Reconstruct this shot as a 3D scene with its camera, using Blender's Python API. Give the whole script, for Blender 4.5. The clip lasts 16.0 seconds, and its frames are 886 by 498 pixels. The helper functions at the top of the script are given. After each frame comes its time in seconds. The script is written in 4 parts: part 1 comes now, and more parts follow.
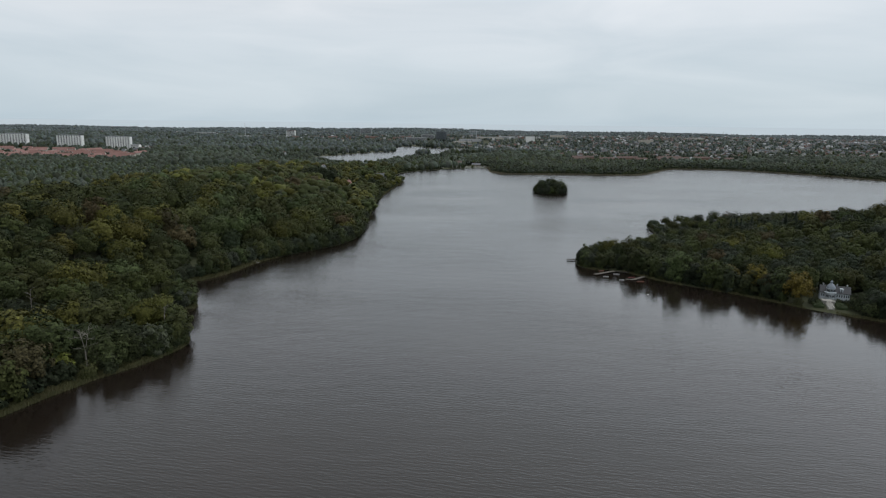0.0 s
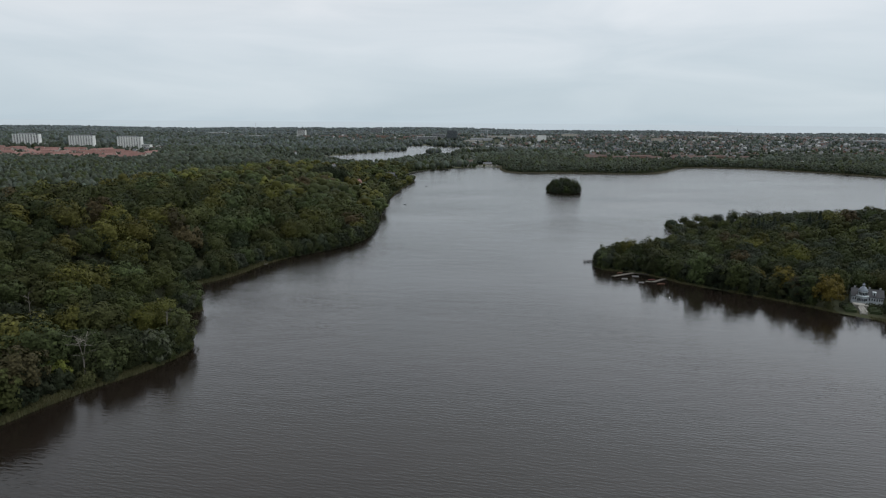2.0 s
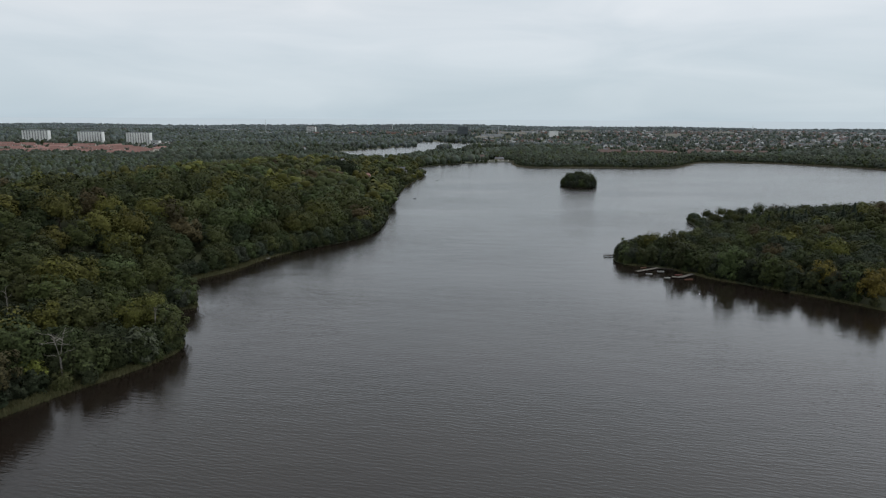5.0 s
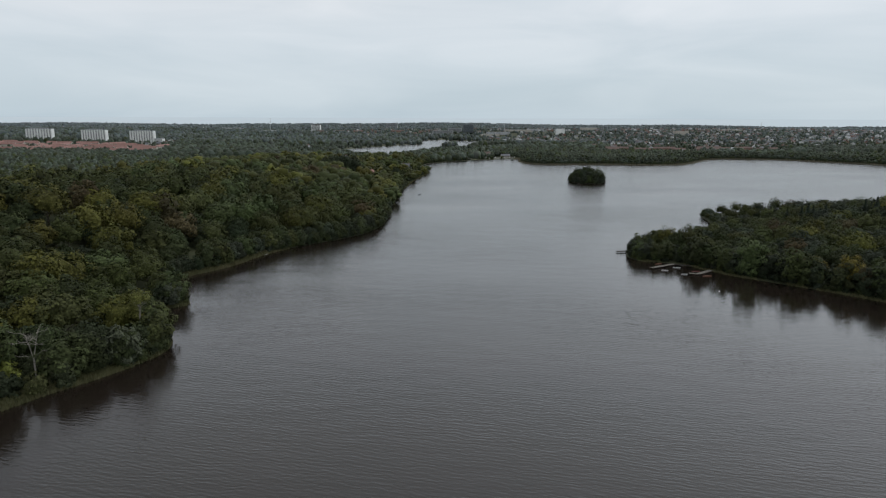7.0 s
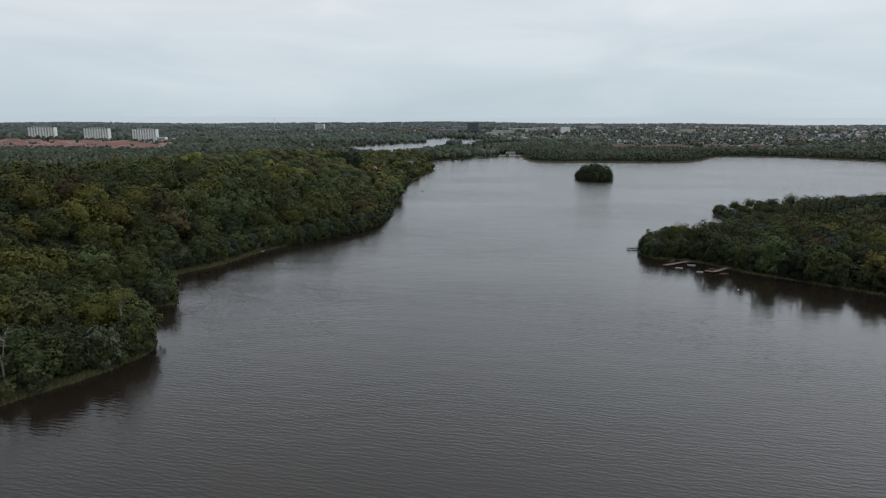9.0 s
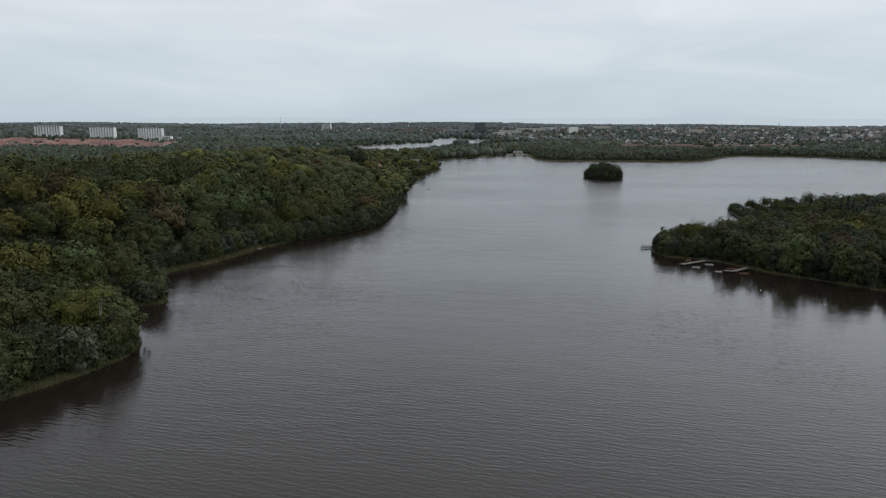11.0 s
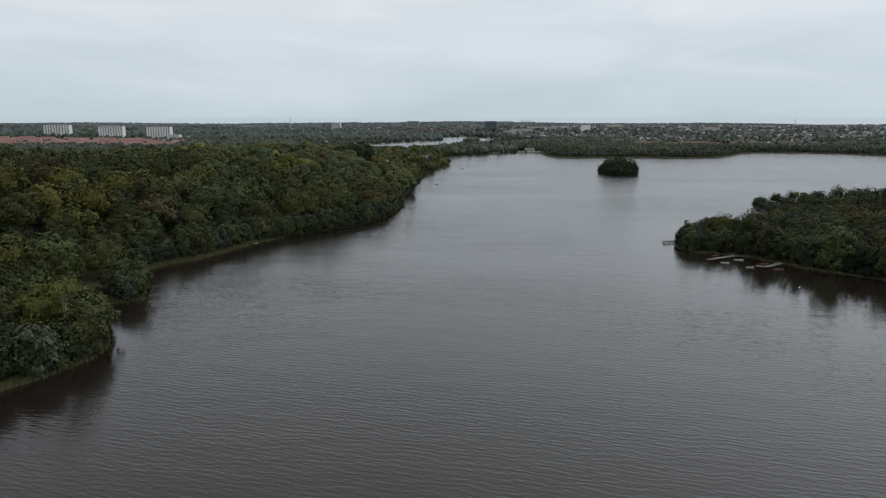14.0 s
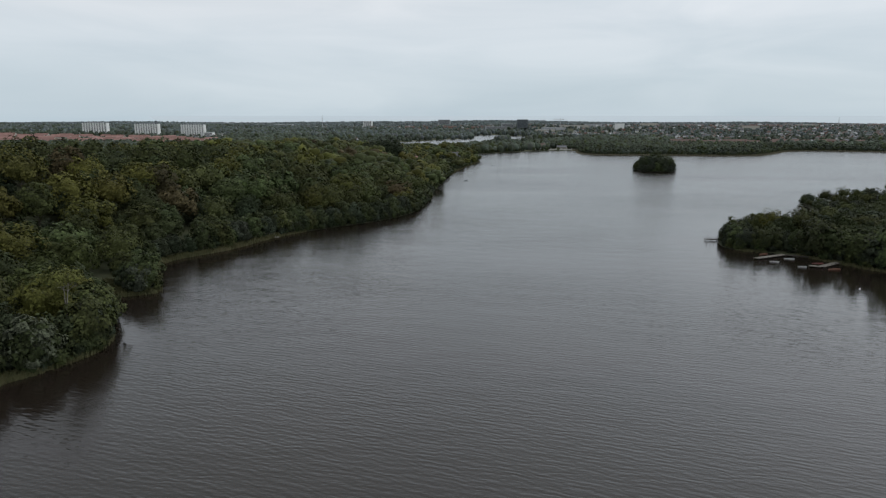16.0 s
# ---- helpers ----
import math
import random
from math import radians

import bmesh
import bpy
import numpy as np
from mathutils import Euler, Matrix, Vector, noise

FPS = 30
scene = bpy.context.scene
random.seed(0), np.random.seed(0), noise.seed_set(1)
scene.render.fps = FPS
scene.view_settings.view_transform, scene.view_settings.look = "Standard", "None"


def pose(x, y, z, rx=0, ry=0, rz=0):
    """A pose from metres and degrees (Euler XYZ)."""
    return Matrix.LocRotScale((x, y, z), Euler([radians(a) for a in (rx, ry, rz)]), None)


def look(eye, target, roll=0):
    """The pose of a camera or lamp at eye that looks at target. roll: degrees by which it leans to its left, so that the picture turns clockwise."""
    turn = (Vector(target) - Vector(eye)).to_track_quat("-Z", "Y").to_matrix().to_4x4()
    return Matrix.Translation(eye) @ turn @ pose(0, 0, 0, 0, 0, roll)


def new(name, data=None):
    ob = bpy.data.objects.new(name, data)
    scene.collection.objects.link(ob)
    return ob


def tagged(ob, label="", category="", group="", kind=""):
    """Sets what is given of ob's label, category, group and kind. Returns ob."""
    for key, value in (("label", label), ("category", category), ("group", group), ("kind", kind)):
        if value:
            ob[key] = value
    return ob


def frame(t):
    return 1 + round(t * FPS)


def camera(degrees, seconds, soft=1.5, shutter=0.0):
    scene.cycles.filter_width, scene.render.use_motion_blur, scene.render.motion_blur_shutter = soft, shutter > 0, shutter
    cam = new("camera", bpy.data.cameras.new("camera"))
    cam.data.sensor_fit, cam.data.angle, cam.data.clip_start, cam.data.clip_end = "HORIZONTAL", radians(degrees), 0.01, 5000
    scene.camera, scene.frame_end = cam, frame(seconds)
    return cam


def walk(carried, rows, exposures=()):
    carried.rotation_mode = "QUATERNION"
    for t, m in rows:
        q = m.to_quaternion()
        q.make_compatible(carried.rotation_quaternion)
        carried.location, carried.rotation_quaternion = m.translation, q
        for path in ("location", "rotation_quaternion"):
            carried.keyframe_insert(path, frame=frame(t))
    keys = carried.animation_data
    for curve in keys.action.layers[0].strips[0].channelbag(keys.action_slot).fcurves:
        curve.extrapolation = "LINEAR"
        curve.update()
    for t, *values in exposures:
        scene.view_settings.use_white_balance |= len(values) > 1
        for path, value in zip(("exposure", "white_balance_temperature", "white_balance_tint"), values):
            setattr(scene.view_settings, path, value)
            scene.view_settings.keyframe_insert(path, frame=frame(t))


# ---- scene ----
cam = camera(70.0, 16.0, soft=1.2)
PATH = [
    (0, (1.713, 14.959, 99.956), (1.727, 16.919, 99.559), 0.7),
    (0.5, (1.288, 18.435, 99.846), (1.296, 20.395, 99.448), 0.6),
    (1, (0.849, 21.776, 99.598), (0.847, 23.736, 99.2), 0.6),
    (1.5, (0.549, 24.857, 99.134), (0.538, 26.816, 98.736), 0.6),
    (2, (0.31, 28.05, 98.386), (0.291, 30.009, 97.987), 0.5),
    (2.5, (0.02, 31.565, 97.348), (-0.006, 33.525, 96.948), 0.5),
    (3, (-0.235, 35.097, 96.177), (-0.267, 37.057, 95.775), 0.5),
    (3.5, (-0.468, 38.83, 94.936), (-0.506, 40.789, 94.534), 0.4),
    (4, (-0.545, 42.766, 93.741), (-0.588, 44.725, 93.337), 0.4),
    (6.5, (-1.159, 63.619, 86.166), (-1.224, 65.576, 85.759), 0.2),
    (7, (-1.032, 67.637, 84.951), (-1.101, 69.594, 84.543), 0.2),
    (7.5, (-0.847, 71.572, 83.602), (-0.918, 73.528, 83.194), 0.1),
    (8, (-0.944, 75.427, 82.274), (-1.017, 77.384, 81.866), 0.1),
    (8.5, (-1.044, 79.156, 81.098), (-1.12, 81.112, 80.689), 0.1),
    (9, (-0.705, 83.166, 79.97), (-0.789, 85.122, 79.561), 0.1),
    (11.5, (-0.261, 102.283, 73.599), (-0.37, 104.239, 73.194), 0.1),
    (12, (-0.253, 105.969, 72.387), (-0.367, 107.925, 71.982), 0.0),
    (12.5, (0.153, 109.542, 71.067), (0.032, 111.497, 70.662), 0.0),
    (13, (0.125, 113.336, 69.703), (-0.003, 115.291, 69.298), 0.1),
    (13.5, (0.123, 117.054, 68.281), (-0.01, 119.008, 67.877), 0.1),
    (14, (0.253, 120.785, 67.015), (0.114, 122.739, 66.611), 0.0),
    (14.5, (0.451, 124.515, 65.802), (0.289, 126.467, 65.398), 0.0),
    (15, (0.575, 128.101, 64.436), (0.386, 130.05, 64.032), 0.0),
    (15.5, (0.807, 131.659, 63.131), (0.591, 133.606, 62.726), 0.0),
    (16, (0.703, 135.359, 61.885), (0.469, 137.303, 61.48), 0.0),
]
walk(cam, [(t, look(eye, target, roll)) for t, eye, target, roll in PATH])

# ---- light ----
world = bpy.data.worlds.new("overcast_sky")
scene.world = world
world.use_nodes = True
wn, wl = world.node_tree.nodes, world.node_tree.links
wn.clear()
w_out = wn.new("ShaderNodeOutputWorld")
w_bg = wn.new("ShaderNodeBackground")
w_bg.inputs["Strength"].default_value = 0.1
w_sky = wn.new("ShaderNodeTexSky")
w_sky.sky_type, w_sky.sun_disc = "NISHITA", False
w_sky.sun_elevation, w_sky.sun_rotation = radians(60), radians(60)
w_tc = wn.new("ShaderNodeTexCoord")
w_sep = wn.new("ShaderNodeSeparateXYZ")
w_grad = wn.new("ShaderNodeValToRGB")
w_map = wn.new("ShaderNodeMapping")
w_map.inputs["Scale"].default_value = (1.6, 1.6, 9.0)
w_n = wn.new("ShaderNodeTexNoise")
w_n.inputs["Scale"].default_value, w_n.inputs["Detail"].default_value = 1.7, 6.0
w_n.inputs["Distortion"].default_value = 0.6
w_cl = wn.new("ShaderNodeValToRGB")
w_mul = wn.new("ShaderNodeMix")
w_mul.data_type, w_mul.blend_type = "RGBA", "MULTIPLY"
w_mul.inputs["Factor"].default_value = 1.0
w_mix = wn.new("ShaderNodeMix")
w_mix.data_type = "RGBA"
w_mix.inputs["Factor"].default_value = 0.93
# overcast: bluish grey low down, palest overhead
SKY = ((0.0, (0.52, 0.62, 0.69)), (0.10, (0.642, 0.71, 0.765)), (0.17, (0.743, 0.787, 0.829)), (0.22, (0.99, 1.07, 1.14)), (0.31, (1.20, 1.29, 1.38)), (0.55, (1.19, 1.26, 1.33)), (1.0, (1.62, 1.66, 1.69)))
while len(w_grad.color_ramp.elements) < len(SKY):
    w_grad.color_ramp.elements.new(0.5)
for e, (p, c) in zip(w_grad.color_ramp.elements, SKY):
    e.position, e.color = p, (*c, 1)
w_cl.color_ramp.elements[0].position, w_cl.color_ramp.elements[0].color = 0.3, (9.15, 9.4, 9.55, 1)
w_cl.color_ramp.elements[1].position, w_cl.color_ramp.elements[1].color = 0.68, (11.2, 10.95, 10.85, 1)
wl.new(w_tc.outputs["Generated"], w_sep.inputs[0])
wl.new(w_sep.outputs["Z"], w_grad.inputs[0])
wl.new(w_tc.outputs["Generated"], w_map.inputs["Vector"])
wl.new(w_map.outputs[0], w_n.inputs["Vector"])
wl.new(w_n.outputs["Fac"], w_cl.inputs[0])
wl.new(w_grad.outputs[0], w_mul.inputs["A"])
wl.new(w_cl.outputs[0], w_mul.inputs["B"])
wl.new(w_sky.outputs[0], w_mix.inputs["A"])
wl.new(w_mul.outputs["Result"], w_mix.inputs["B"])
# sky dimmed away from the sun's side to darken the lake's left reflections
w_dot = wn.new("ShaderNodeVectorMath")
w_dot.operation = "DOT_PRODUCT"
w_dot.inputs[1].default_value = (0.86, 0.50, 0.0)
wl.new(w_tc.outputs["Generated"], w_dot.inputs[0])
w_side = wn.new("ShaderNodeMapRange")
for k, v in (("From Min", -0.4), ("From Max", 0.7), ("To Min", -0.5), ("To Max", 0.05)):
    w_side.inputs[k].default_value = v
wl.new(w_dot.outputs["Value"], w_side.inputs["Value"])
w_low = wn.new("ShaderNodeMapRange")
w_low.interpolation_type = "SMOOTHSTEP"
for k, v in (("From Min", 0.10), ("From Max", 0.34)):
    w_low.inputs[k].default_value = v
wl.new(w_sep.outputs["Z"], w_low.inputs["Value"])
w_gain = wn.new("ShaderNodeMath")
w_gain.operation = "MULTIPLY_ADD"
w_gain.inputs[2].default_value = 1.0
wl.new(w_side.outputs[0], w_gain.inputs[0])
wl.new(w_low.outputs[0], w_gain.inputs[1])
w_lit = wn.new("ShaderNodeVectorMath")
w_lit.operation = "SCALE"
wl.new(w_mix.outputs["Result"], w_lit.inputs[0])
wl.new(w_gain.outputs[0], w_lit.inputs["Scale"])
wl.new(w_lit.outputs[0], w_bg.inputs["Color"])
wl.new(w_bg.outputs[0], w_out.inputs["Surface"])

sun = new("sun", bpy.data.lights.new("sun", "SUN"))
sun.data.energy, sun.data.angle, sun.data.color = 0.5, radians(30), (1.0, 0.96, 0.9)
sun.matrix_world = look((0, 0, 500), (-43, -25, 414))

# ---- materials ----


def material(name, colours, rough=0.8, scale=1.0, bump=0.0, metal=0.0, spec=0.3, by="", detail=5.0):
    """A node material: two scales of noise over a ramp of colours; by: 'object' or 'tint' shifts the ramp thing by thing."""
    m = bpy.data.materials.new(name)
    m.use_nodes = True
    n, l = m.node_tree.nodes, m.node_tree.links
    b = n["Principled BSDF"]
    b.inputs["Roughness"].default_value, b.inputs["Metallic"].default_value = rough, metal
    b.inputs["Specular IOR Level"].default_value = spec
    geo = n.new("ShaderNodeNewGeometry")
    fine, broad = n.new("ShaderNodeTexNoise"), n.new("ShaderNodeTexNoise")
    fine.inputs["Scale"].default_value, broad.inputs["Scale"].default_value = scale, scale * 0.13
    fine.inputs["Detail"].default_value = detail
    for t in (fine, broad):
        l.new(geo.outputs["Position"], t.inputs["Vector"])
    add = n.new("ShaderNodeMath")
    add.operation = "MULTIPLY_ADD"
    add.inputs[1].default_value = 0.5
    l.new(fine.outputs["Fac"], add.inputs[0])
    half = n.new("ShaderNodeMath")
    half.operation = "MULTIPLY"
    half.inputs[1].default_value = 0.5
    l.new(broad.outputs["Fac"], half.inputs[0])
    l.new(half.outputs[0], add.inputs[2])
    last = add
    if by:
        src = n.new("ShaderNodeObjectInfo") if by == "object" else n.new("ShaderNodeAttribute")
        if by == "tint":
            src.attribute_name = "tint"
        shift = n.new("ShaderNodeMath")
        shift.operation = "MULTIPLY_ADD"
        shift.inputs[1].default_value = 0.30
        l.new(add.outputs[0], shift.inputs[0])
        rnd = n.new("ShaderNodeMath")
        rnd.operation = "MULTIPLY_ADD"
        rnd.inputs[1].default_value, rnd.inputs[2].default_value = 0.86, -0.08
        l.new(src.outputs["Random" if by == "object" else "Fac"], rnd.inputs[0])
        l.new(rnd.outputs[0], shift.inputs[2])
        last = shift
    ramp = n.new("ShaderNodeValToRGB")
    es = ramp.color_ramp.elements
    while len(es) < len(colours):
        es.new(0.5)
    for i, c in enumerate(colours):
        lo, hi = (0.0, 1.0) if by else (0.3, 0.7)
        es[i].position = lo + (hi - lo) * i / max(1, len(colours) - 1)
        es[i].color = (*c, 1)
    l.new(last.outputs[0], ramp.inputs[0])
    l.new(ramp.outputs[0], b.inputs["Base Color"])
    if bump:
        bp = n.new("ShaderNodeBump")
        bp.inputs["Strength"].default_value, bp.inputs["Distance"].default_value = 1.0, bump
        l.new(fine.outputs["Fac"], bp.inputs["Height"])
        l.new(bp.outputs[0], b.inputs["Normal"])
    return m


def foliage(name, source):
    """Leaves: the tree's own colour, mottled at two scales and spray by spray."""
    m = bpy.data.materials.new(name)
    m.use_nodes = True
    n, l = m.node_tree.nodes, m.node_tree.links
    b = n["Principled BSDF"]
    b.inputs["Roughness"].default_value, b.inputs["Specular IOR Level"].default_value = 0.75, 0.10
    geo = n.new("ShaderNodeNewGeometry")
    if source == "object":
        own = n.new("ShaderNodeObjectInfo")
    else:
        own = n.new("ShaderNodeAttribute")
        own.attribute_name = "tint"
    value = None
    for scale, detail, lo, hi in ((1.7, 5.0, 0.55, 1.45), (0.16, 2.0, 0.84, 1.16), (0.0, 0.0, 0.72, 1.28)):
        r = n.new("ShaderNodeMapRange")
        for k, v in (("From Min", 0.32), ("From Max", 0.68), ("To Min", lo), ("To Max", hi)):
            r.inputs[k].default_value = v
        if scale:
            t = n.new("ShaderNodeTexNoise")
            t.inputs["Scale"].default_value, t.inputs["Detail"].default_value = scale, detail
            l.new(geo.outputs["Position"], t.inputs["Vector"])
            l.new(t.outputs["Fac"], r.inputs["Value"])
        else:
            r.inputs["From Min"].default_value, r.inputs["From Max"].default_value = 0.0, 1.0
            l.new(geo.outputs["Random Per Island"], r.inputs["Value"])
        if value is None:
            value = r.outputs[0]
        else:
            q = n.new("ShaderNodeMath")
            q.operation = "MULTIPLY"
            l.new(value, q.inputs[0])
            l.new(r.outputs[0], q.inputs[1])
            value = q.outputs[0]
    hsv = n.new("ShaderNodeHueSaturation")
    l.new(value, hsv.inputs["Value"])
    l.new(own.outputs["Color"], hsv.inputs["Color"])
    l.new(hsv.outputs[0], b.inputs["Base Color"])
    return m


M_leaf = foliage("foliage", "object")
M_leaf_far = foliage("woodland_foliage", "tint")
# the last three leaf colours have distance haze painted into them
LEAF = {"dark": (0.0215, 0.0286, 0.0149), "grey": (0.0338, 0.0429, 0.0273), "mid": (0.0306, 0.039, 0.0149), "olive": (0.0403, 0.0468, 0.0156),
        "yellow": (0.0637, 0.0637, 0.0156), "rust": (0.0494, 0.0403, 0.0195), "fresh": (0.0442, 0.0585, 0.0221), "hazed_grey": (0.0559, 0.0684, 0.0536), "far": (0.0764, 0.0923, 0.0901), "pale": (0.1003, 0.1197, 0.1231)}
MIXES = {"hill": (("dark", 3), ("mid", 5), ("olive", 6), ("yellow", 1.6), ("rust", 0.1), ("fresh", 0.8)),
         "shore": (("dark", 6), ("grey", 2.5), ("mid", 4), ("olive", 1.5), ("fresh", 0.8)),
         "headland": (("dark", 4), ("mid", 5), ("grey", 1.6), ("olive", 2.6), ("yellow", 0.3), ("rust", 0.2)),
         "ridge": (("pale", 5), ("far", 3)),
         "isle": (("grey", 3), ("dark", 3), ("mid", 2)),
         "valley": (("hazed_grey", 6), ("grey", 3), ("mid", 1)),
         "belt": (("hazed_grey", 5), ("grey", 5), ("mid", 0.7)),
         "far": (("far", 6), ("hazed_grey", 5), ("grey", 2))}


def leaf_colours(mix, count, seed, spread=0.28):
    r = np.random.default_rng(seed)
    names, w = zip(*MIXES[mix])
    pick = r.choice(len(names), count, p=np.array(w) / sum(w))
    c = np.array([LEAF[k] for k in names])[pick]
    return c * r.uniform(1 - spread, 1 + spread, (count, 1)) * r.uniform(0.95, 1.05, (count, 3))


M_bark = material("bark", ((0.06, 0.05, 0.04), (0.14, 0.12, 0.10)), 0.9, 3.0)
M_ground = material("forest_floor_grass", ((0.02, 0.022, 0.012), (0.038, 0.044, 0.02), (0.05, 0.05, 0.024)), 0.95, 0.25)
M_reed = material("reed_blades", ((0.065, 0.068, 0.028), (0.095, 0.092, 0.040), (0.13, 0.115, 0.06)), 0.85, 0.6)
M_white = material("white_render", ((0.62, 0.63, 0.62), (0.78, 0.78, 0.76)), 0.8, 0.4)
M_redroof = material("red_roof_tile", ((0.155, 0.084, 0.072), (0.21, 0.118, 0.103), (0.26, 0.155, 0.14)), 0.85, 0.2)


def water_material():
    """Brown lake water: two trains of short waves and finer ripples, livelier where the 'wind' attribute is high."""
    m = bpy.data.materials.new("lake_water")
    m.use_nodes = True
    n, l = m.node_tree.nodes, m.node_tree.links
    b = n["Principled BSDF"]
    b.inputs["Base Color"].default_value = (0.0118, 0.0088, 0.0068, 1)
    b.inputs["IOR"].default_value = 1.36
    geo = n.new("ShaderNodeNewGeometry")

    def mapped(turn, along):
        mp = n.new("ShaderNodeMapping")
        mp.inputs["Rotation"].default_value, mp.inputs["Scale"].default_value = (0, 0, radians(turn)), (along, 1.0, 1.0)
        l.new(geo.outputs["Position"], mp.inputs["Vector"])
        return mp.outputs[0]

    def math_node(kind, *args):
        q = n.new("ShaderNodeMath")
        q.operation = kind
        for i, v in enumerate(args):
            if isinstance(v, (int, float)):
                q.inputs[i].default_value = v
            else:
                l.new(v, q.inputs[i])
        return q.outputs[0]

    def remap(value, lo, hi, to_lo, to_hi):
        q = n.new("ShaderNodeMapRange")
        for k, v in (("From Min", lo), ("From Max", hi), ("To Min", to_lo), ("To Max", to_hi)):
            q.inputs[k].default_value = v
        l.new(value, q.inputs["Value"])
        return q.outputs[0]

    height_sum = None
    for turn, along, length, warp, tall in ((14, 0.6, 1.9, 9.0, 0.026), (27, 0.65, 1.15, 8.0, 0.017)):
        w = n.new("ShaderNodeTexWave")
        w.wave_type, w.bands_direction, w.wave_profile = "BANDS", "Y", "SIN"
        w.inputs["Scale"].default_value, w.inputs["Distortion"].default_value = 0.314 / length, warp
        w.inputs["Detail"].default_value, w.inputs["Detail Scale"].default_value = 3.0, 1.1
        l.new(mapped(turn, along), w.inputs["Vector"])
        height_sum = math_node("MULTIPLY_ADD", w.outputs["Fac"], tall, height_sum if height_sum else 0.0)
    for turn, along, scale, detail, tall in ((16, 0.45, 1.25, 3.0, 0.085), (20, 0.45, 0.16, 4.0, 0.16)):
        t = n.new("ShaderNodeTexNoise")
        t.inputs["Scale"].default_value, t.inputs["Detail"].default_value = scale, detail
        l.new(mapped(turn, along), t.inputs["Vector"])
        height_sum = math_node("MULTIPLY_ADD", t.outputs["Fac"], tall, height_sum)
    # longer waves, strengthened far off so the camera still sees ripple texture
    apart = n.new("ShaderNodeSeparateXYZ")
    l.new(geo.outputs["Position"], apart.inputs[0])
    swell = n.new("ShaderNodeTexNoise")
    swell.inputs["Scale"].default_value, swell.inputs["Detail"].default_value = 0.085, 3.0
    l.new(mapped(12, 0.4), swell.inputs["Vector"])
    far_gain = remap(apart.outputs["Y"], 230.0, 750.0, 0.04, 0.75)
    height_sum = math_node("MULTIPLY_ADD", swell.outputs["Fac"], far_gain, height_sum)
    gust = n.new("ShaderNodeTexNoise")
    gust.inputs["Scale"].default_value, gust.inputs["Detail"].default_value = 0.011, 4.0
    l.new(mapped(10, 0.45), gust.inputs["Vector"])
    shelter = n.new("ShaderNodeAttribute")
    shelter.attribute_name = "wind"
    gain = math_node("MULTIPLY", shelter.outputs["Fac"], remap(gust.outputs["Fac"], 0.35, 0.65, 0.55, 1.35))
    bp = n.new("ShaderNodeBump")
    bp.inputs["Distance"].default_value = 1.0
    l.new(math_node("MULTIPLY", height_sum, gain), bp.inputs["Height"])
    l.new(bp.outputs[0], b.inputs["Normal"])
    # the finest ripples, felt as roughness: rising with distance to fit the camera's view
    far_rough = remap(apart.outputs["Y"], 260.0, 800.0, 0.14, 0.19)
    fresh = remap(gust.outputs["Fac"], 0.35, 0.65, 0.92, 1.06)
    l.new(math_node("MULTIPLY", math_node("MULTIPLY", far_rough, fresh), remap(shelter.outputs["Fac"], 0.2, 1.0, 0.55, 1.0)), b.inputs["Roughness"])
    return m


M_water = water_material()

# ---- plan: shores and heights ----


def smooth_loop(pts, k=4):
    """A closed Catmull-Rom line through the points."""
    p = np.array(pts, float)
    out = []
    for i in range(len(p)):
        a, b, c, d = p[i - 1], p[i], p[(i + 1) % len(p)], p[(i + 2) % len(p)]
        for j in range(k):
            u = j / k
            out.append(0.5 * (2 * b + (c - a) * u + (2 * a - 5 * b + 4 * c - d) * u * u + (3 * b - a - 3 * c + d) * u ** 3))
    return np.array(out)


def inside_distance(loop, x, y):
    """Distance to a closed line, positive within it."""
    x, y = np.asarray(x, float), np.asarray(y, float)
    best, odd = np.full(x.shape, 1e18), np.zeros(x.shape, bool)
    for (ax, ay), (bx, by) in zip(loop, np.roll(loop, -1, 0)):
        dx, dy = bx - ax, by - ay
        u = np.clip(((x - ax) * dx + (y - ay) * dy) / (dx * dx + dy * dy + 1e-9), 0, 1)
        best = np.minimum(best, (x - ax - u * dx) ** 2 + (y - ay - u * dy) ** 2)
        if ay != by:
            odd ^= ((ay > y) != (by > y)) & (x < (bx - ax) * (y - ay) / (by - ay) + ax)
    return np.where(odd, 1, -1) * np.sqrt(best)


WEST_SHORE = [(-300, -700), (-262, -300), (-215, 0), (-175, 140), (-147, 213), (-134, 241), (-121, 261), (-114.5, 274), (-112, 284), (-114, 294),
              (-125, 312), (-141, 326), (-138, 336), (-129, 342), (-134, 352), (-149, 372), (-151, 394), (-137, 418), (-126, 454),
              (-109, 481), (-88, 507), (-73, 537), (-67, 582), (-72, 672), (-75, 760), (-76, 850), (-70, 953), (-59, 1066), (-74, 1110)]
NORTH_SHORE = [(-78, 1200), (-60, 1275), (5, 1355), (60, 1388), (108, 1400), (106, 1330), (114, 1275), (145, 1246), (248, 1256),
               (345, 1248), (405, 1275), (449, 1335), (516, 1428), (600, 1436), (665, 1412), (737, 1339), (800, 1250), (850, 1130)]
EAST_SHORE = [(900, 950), (820, 790), (620, 700), (400, 655), (260, 655), (210, 634), (203, 600), (194, 562), (178, 530), (152, 503), (126, 489), (108, 478), (102, 466),
              (101, 452), (108, 444), (122, 440), (136, 426), (146, 411), (157, 401), (172, 388), (188, 373), (202, 357), (212, 347), (224, 337), (242, 322),
              (300, 270), (420, 150), (520, -100), (520, -700)]
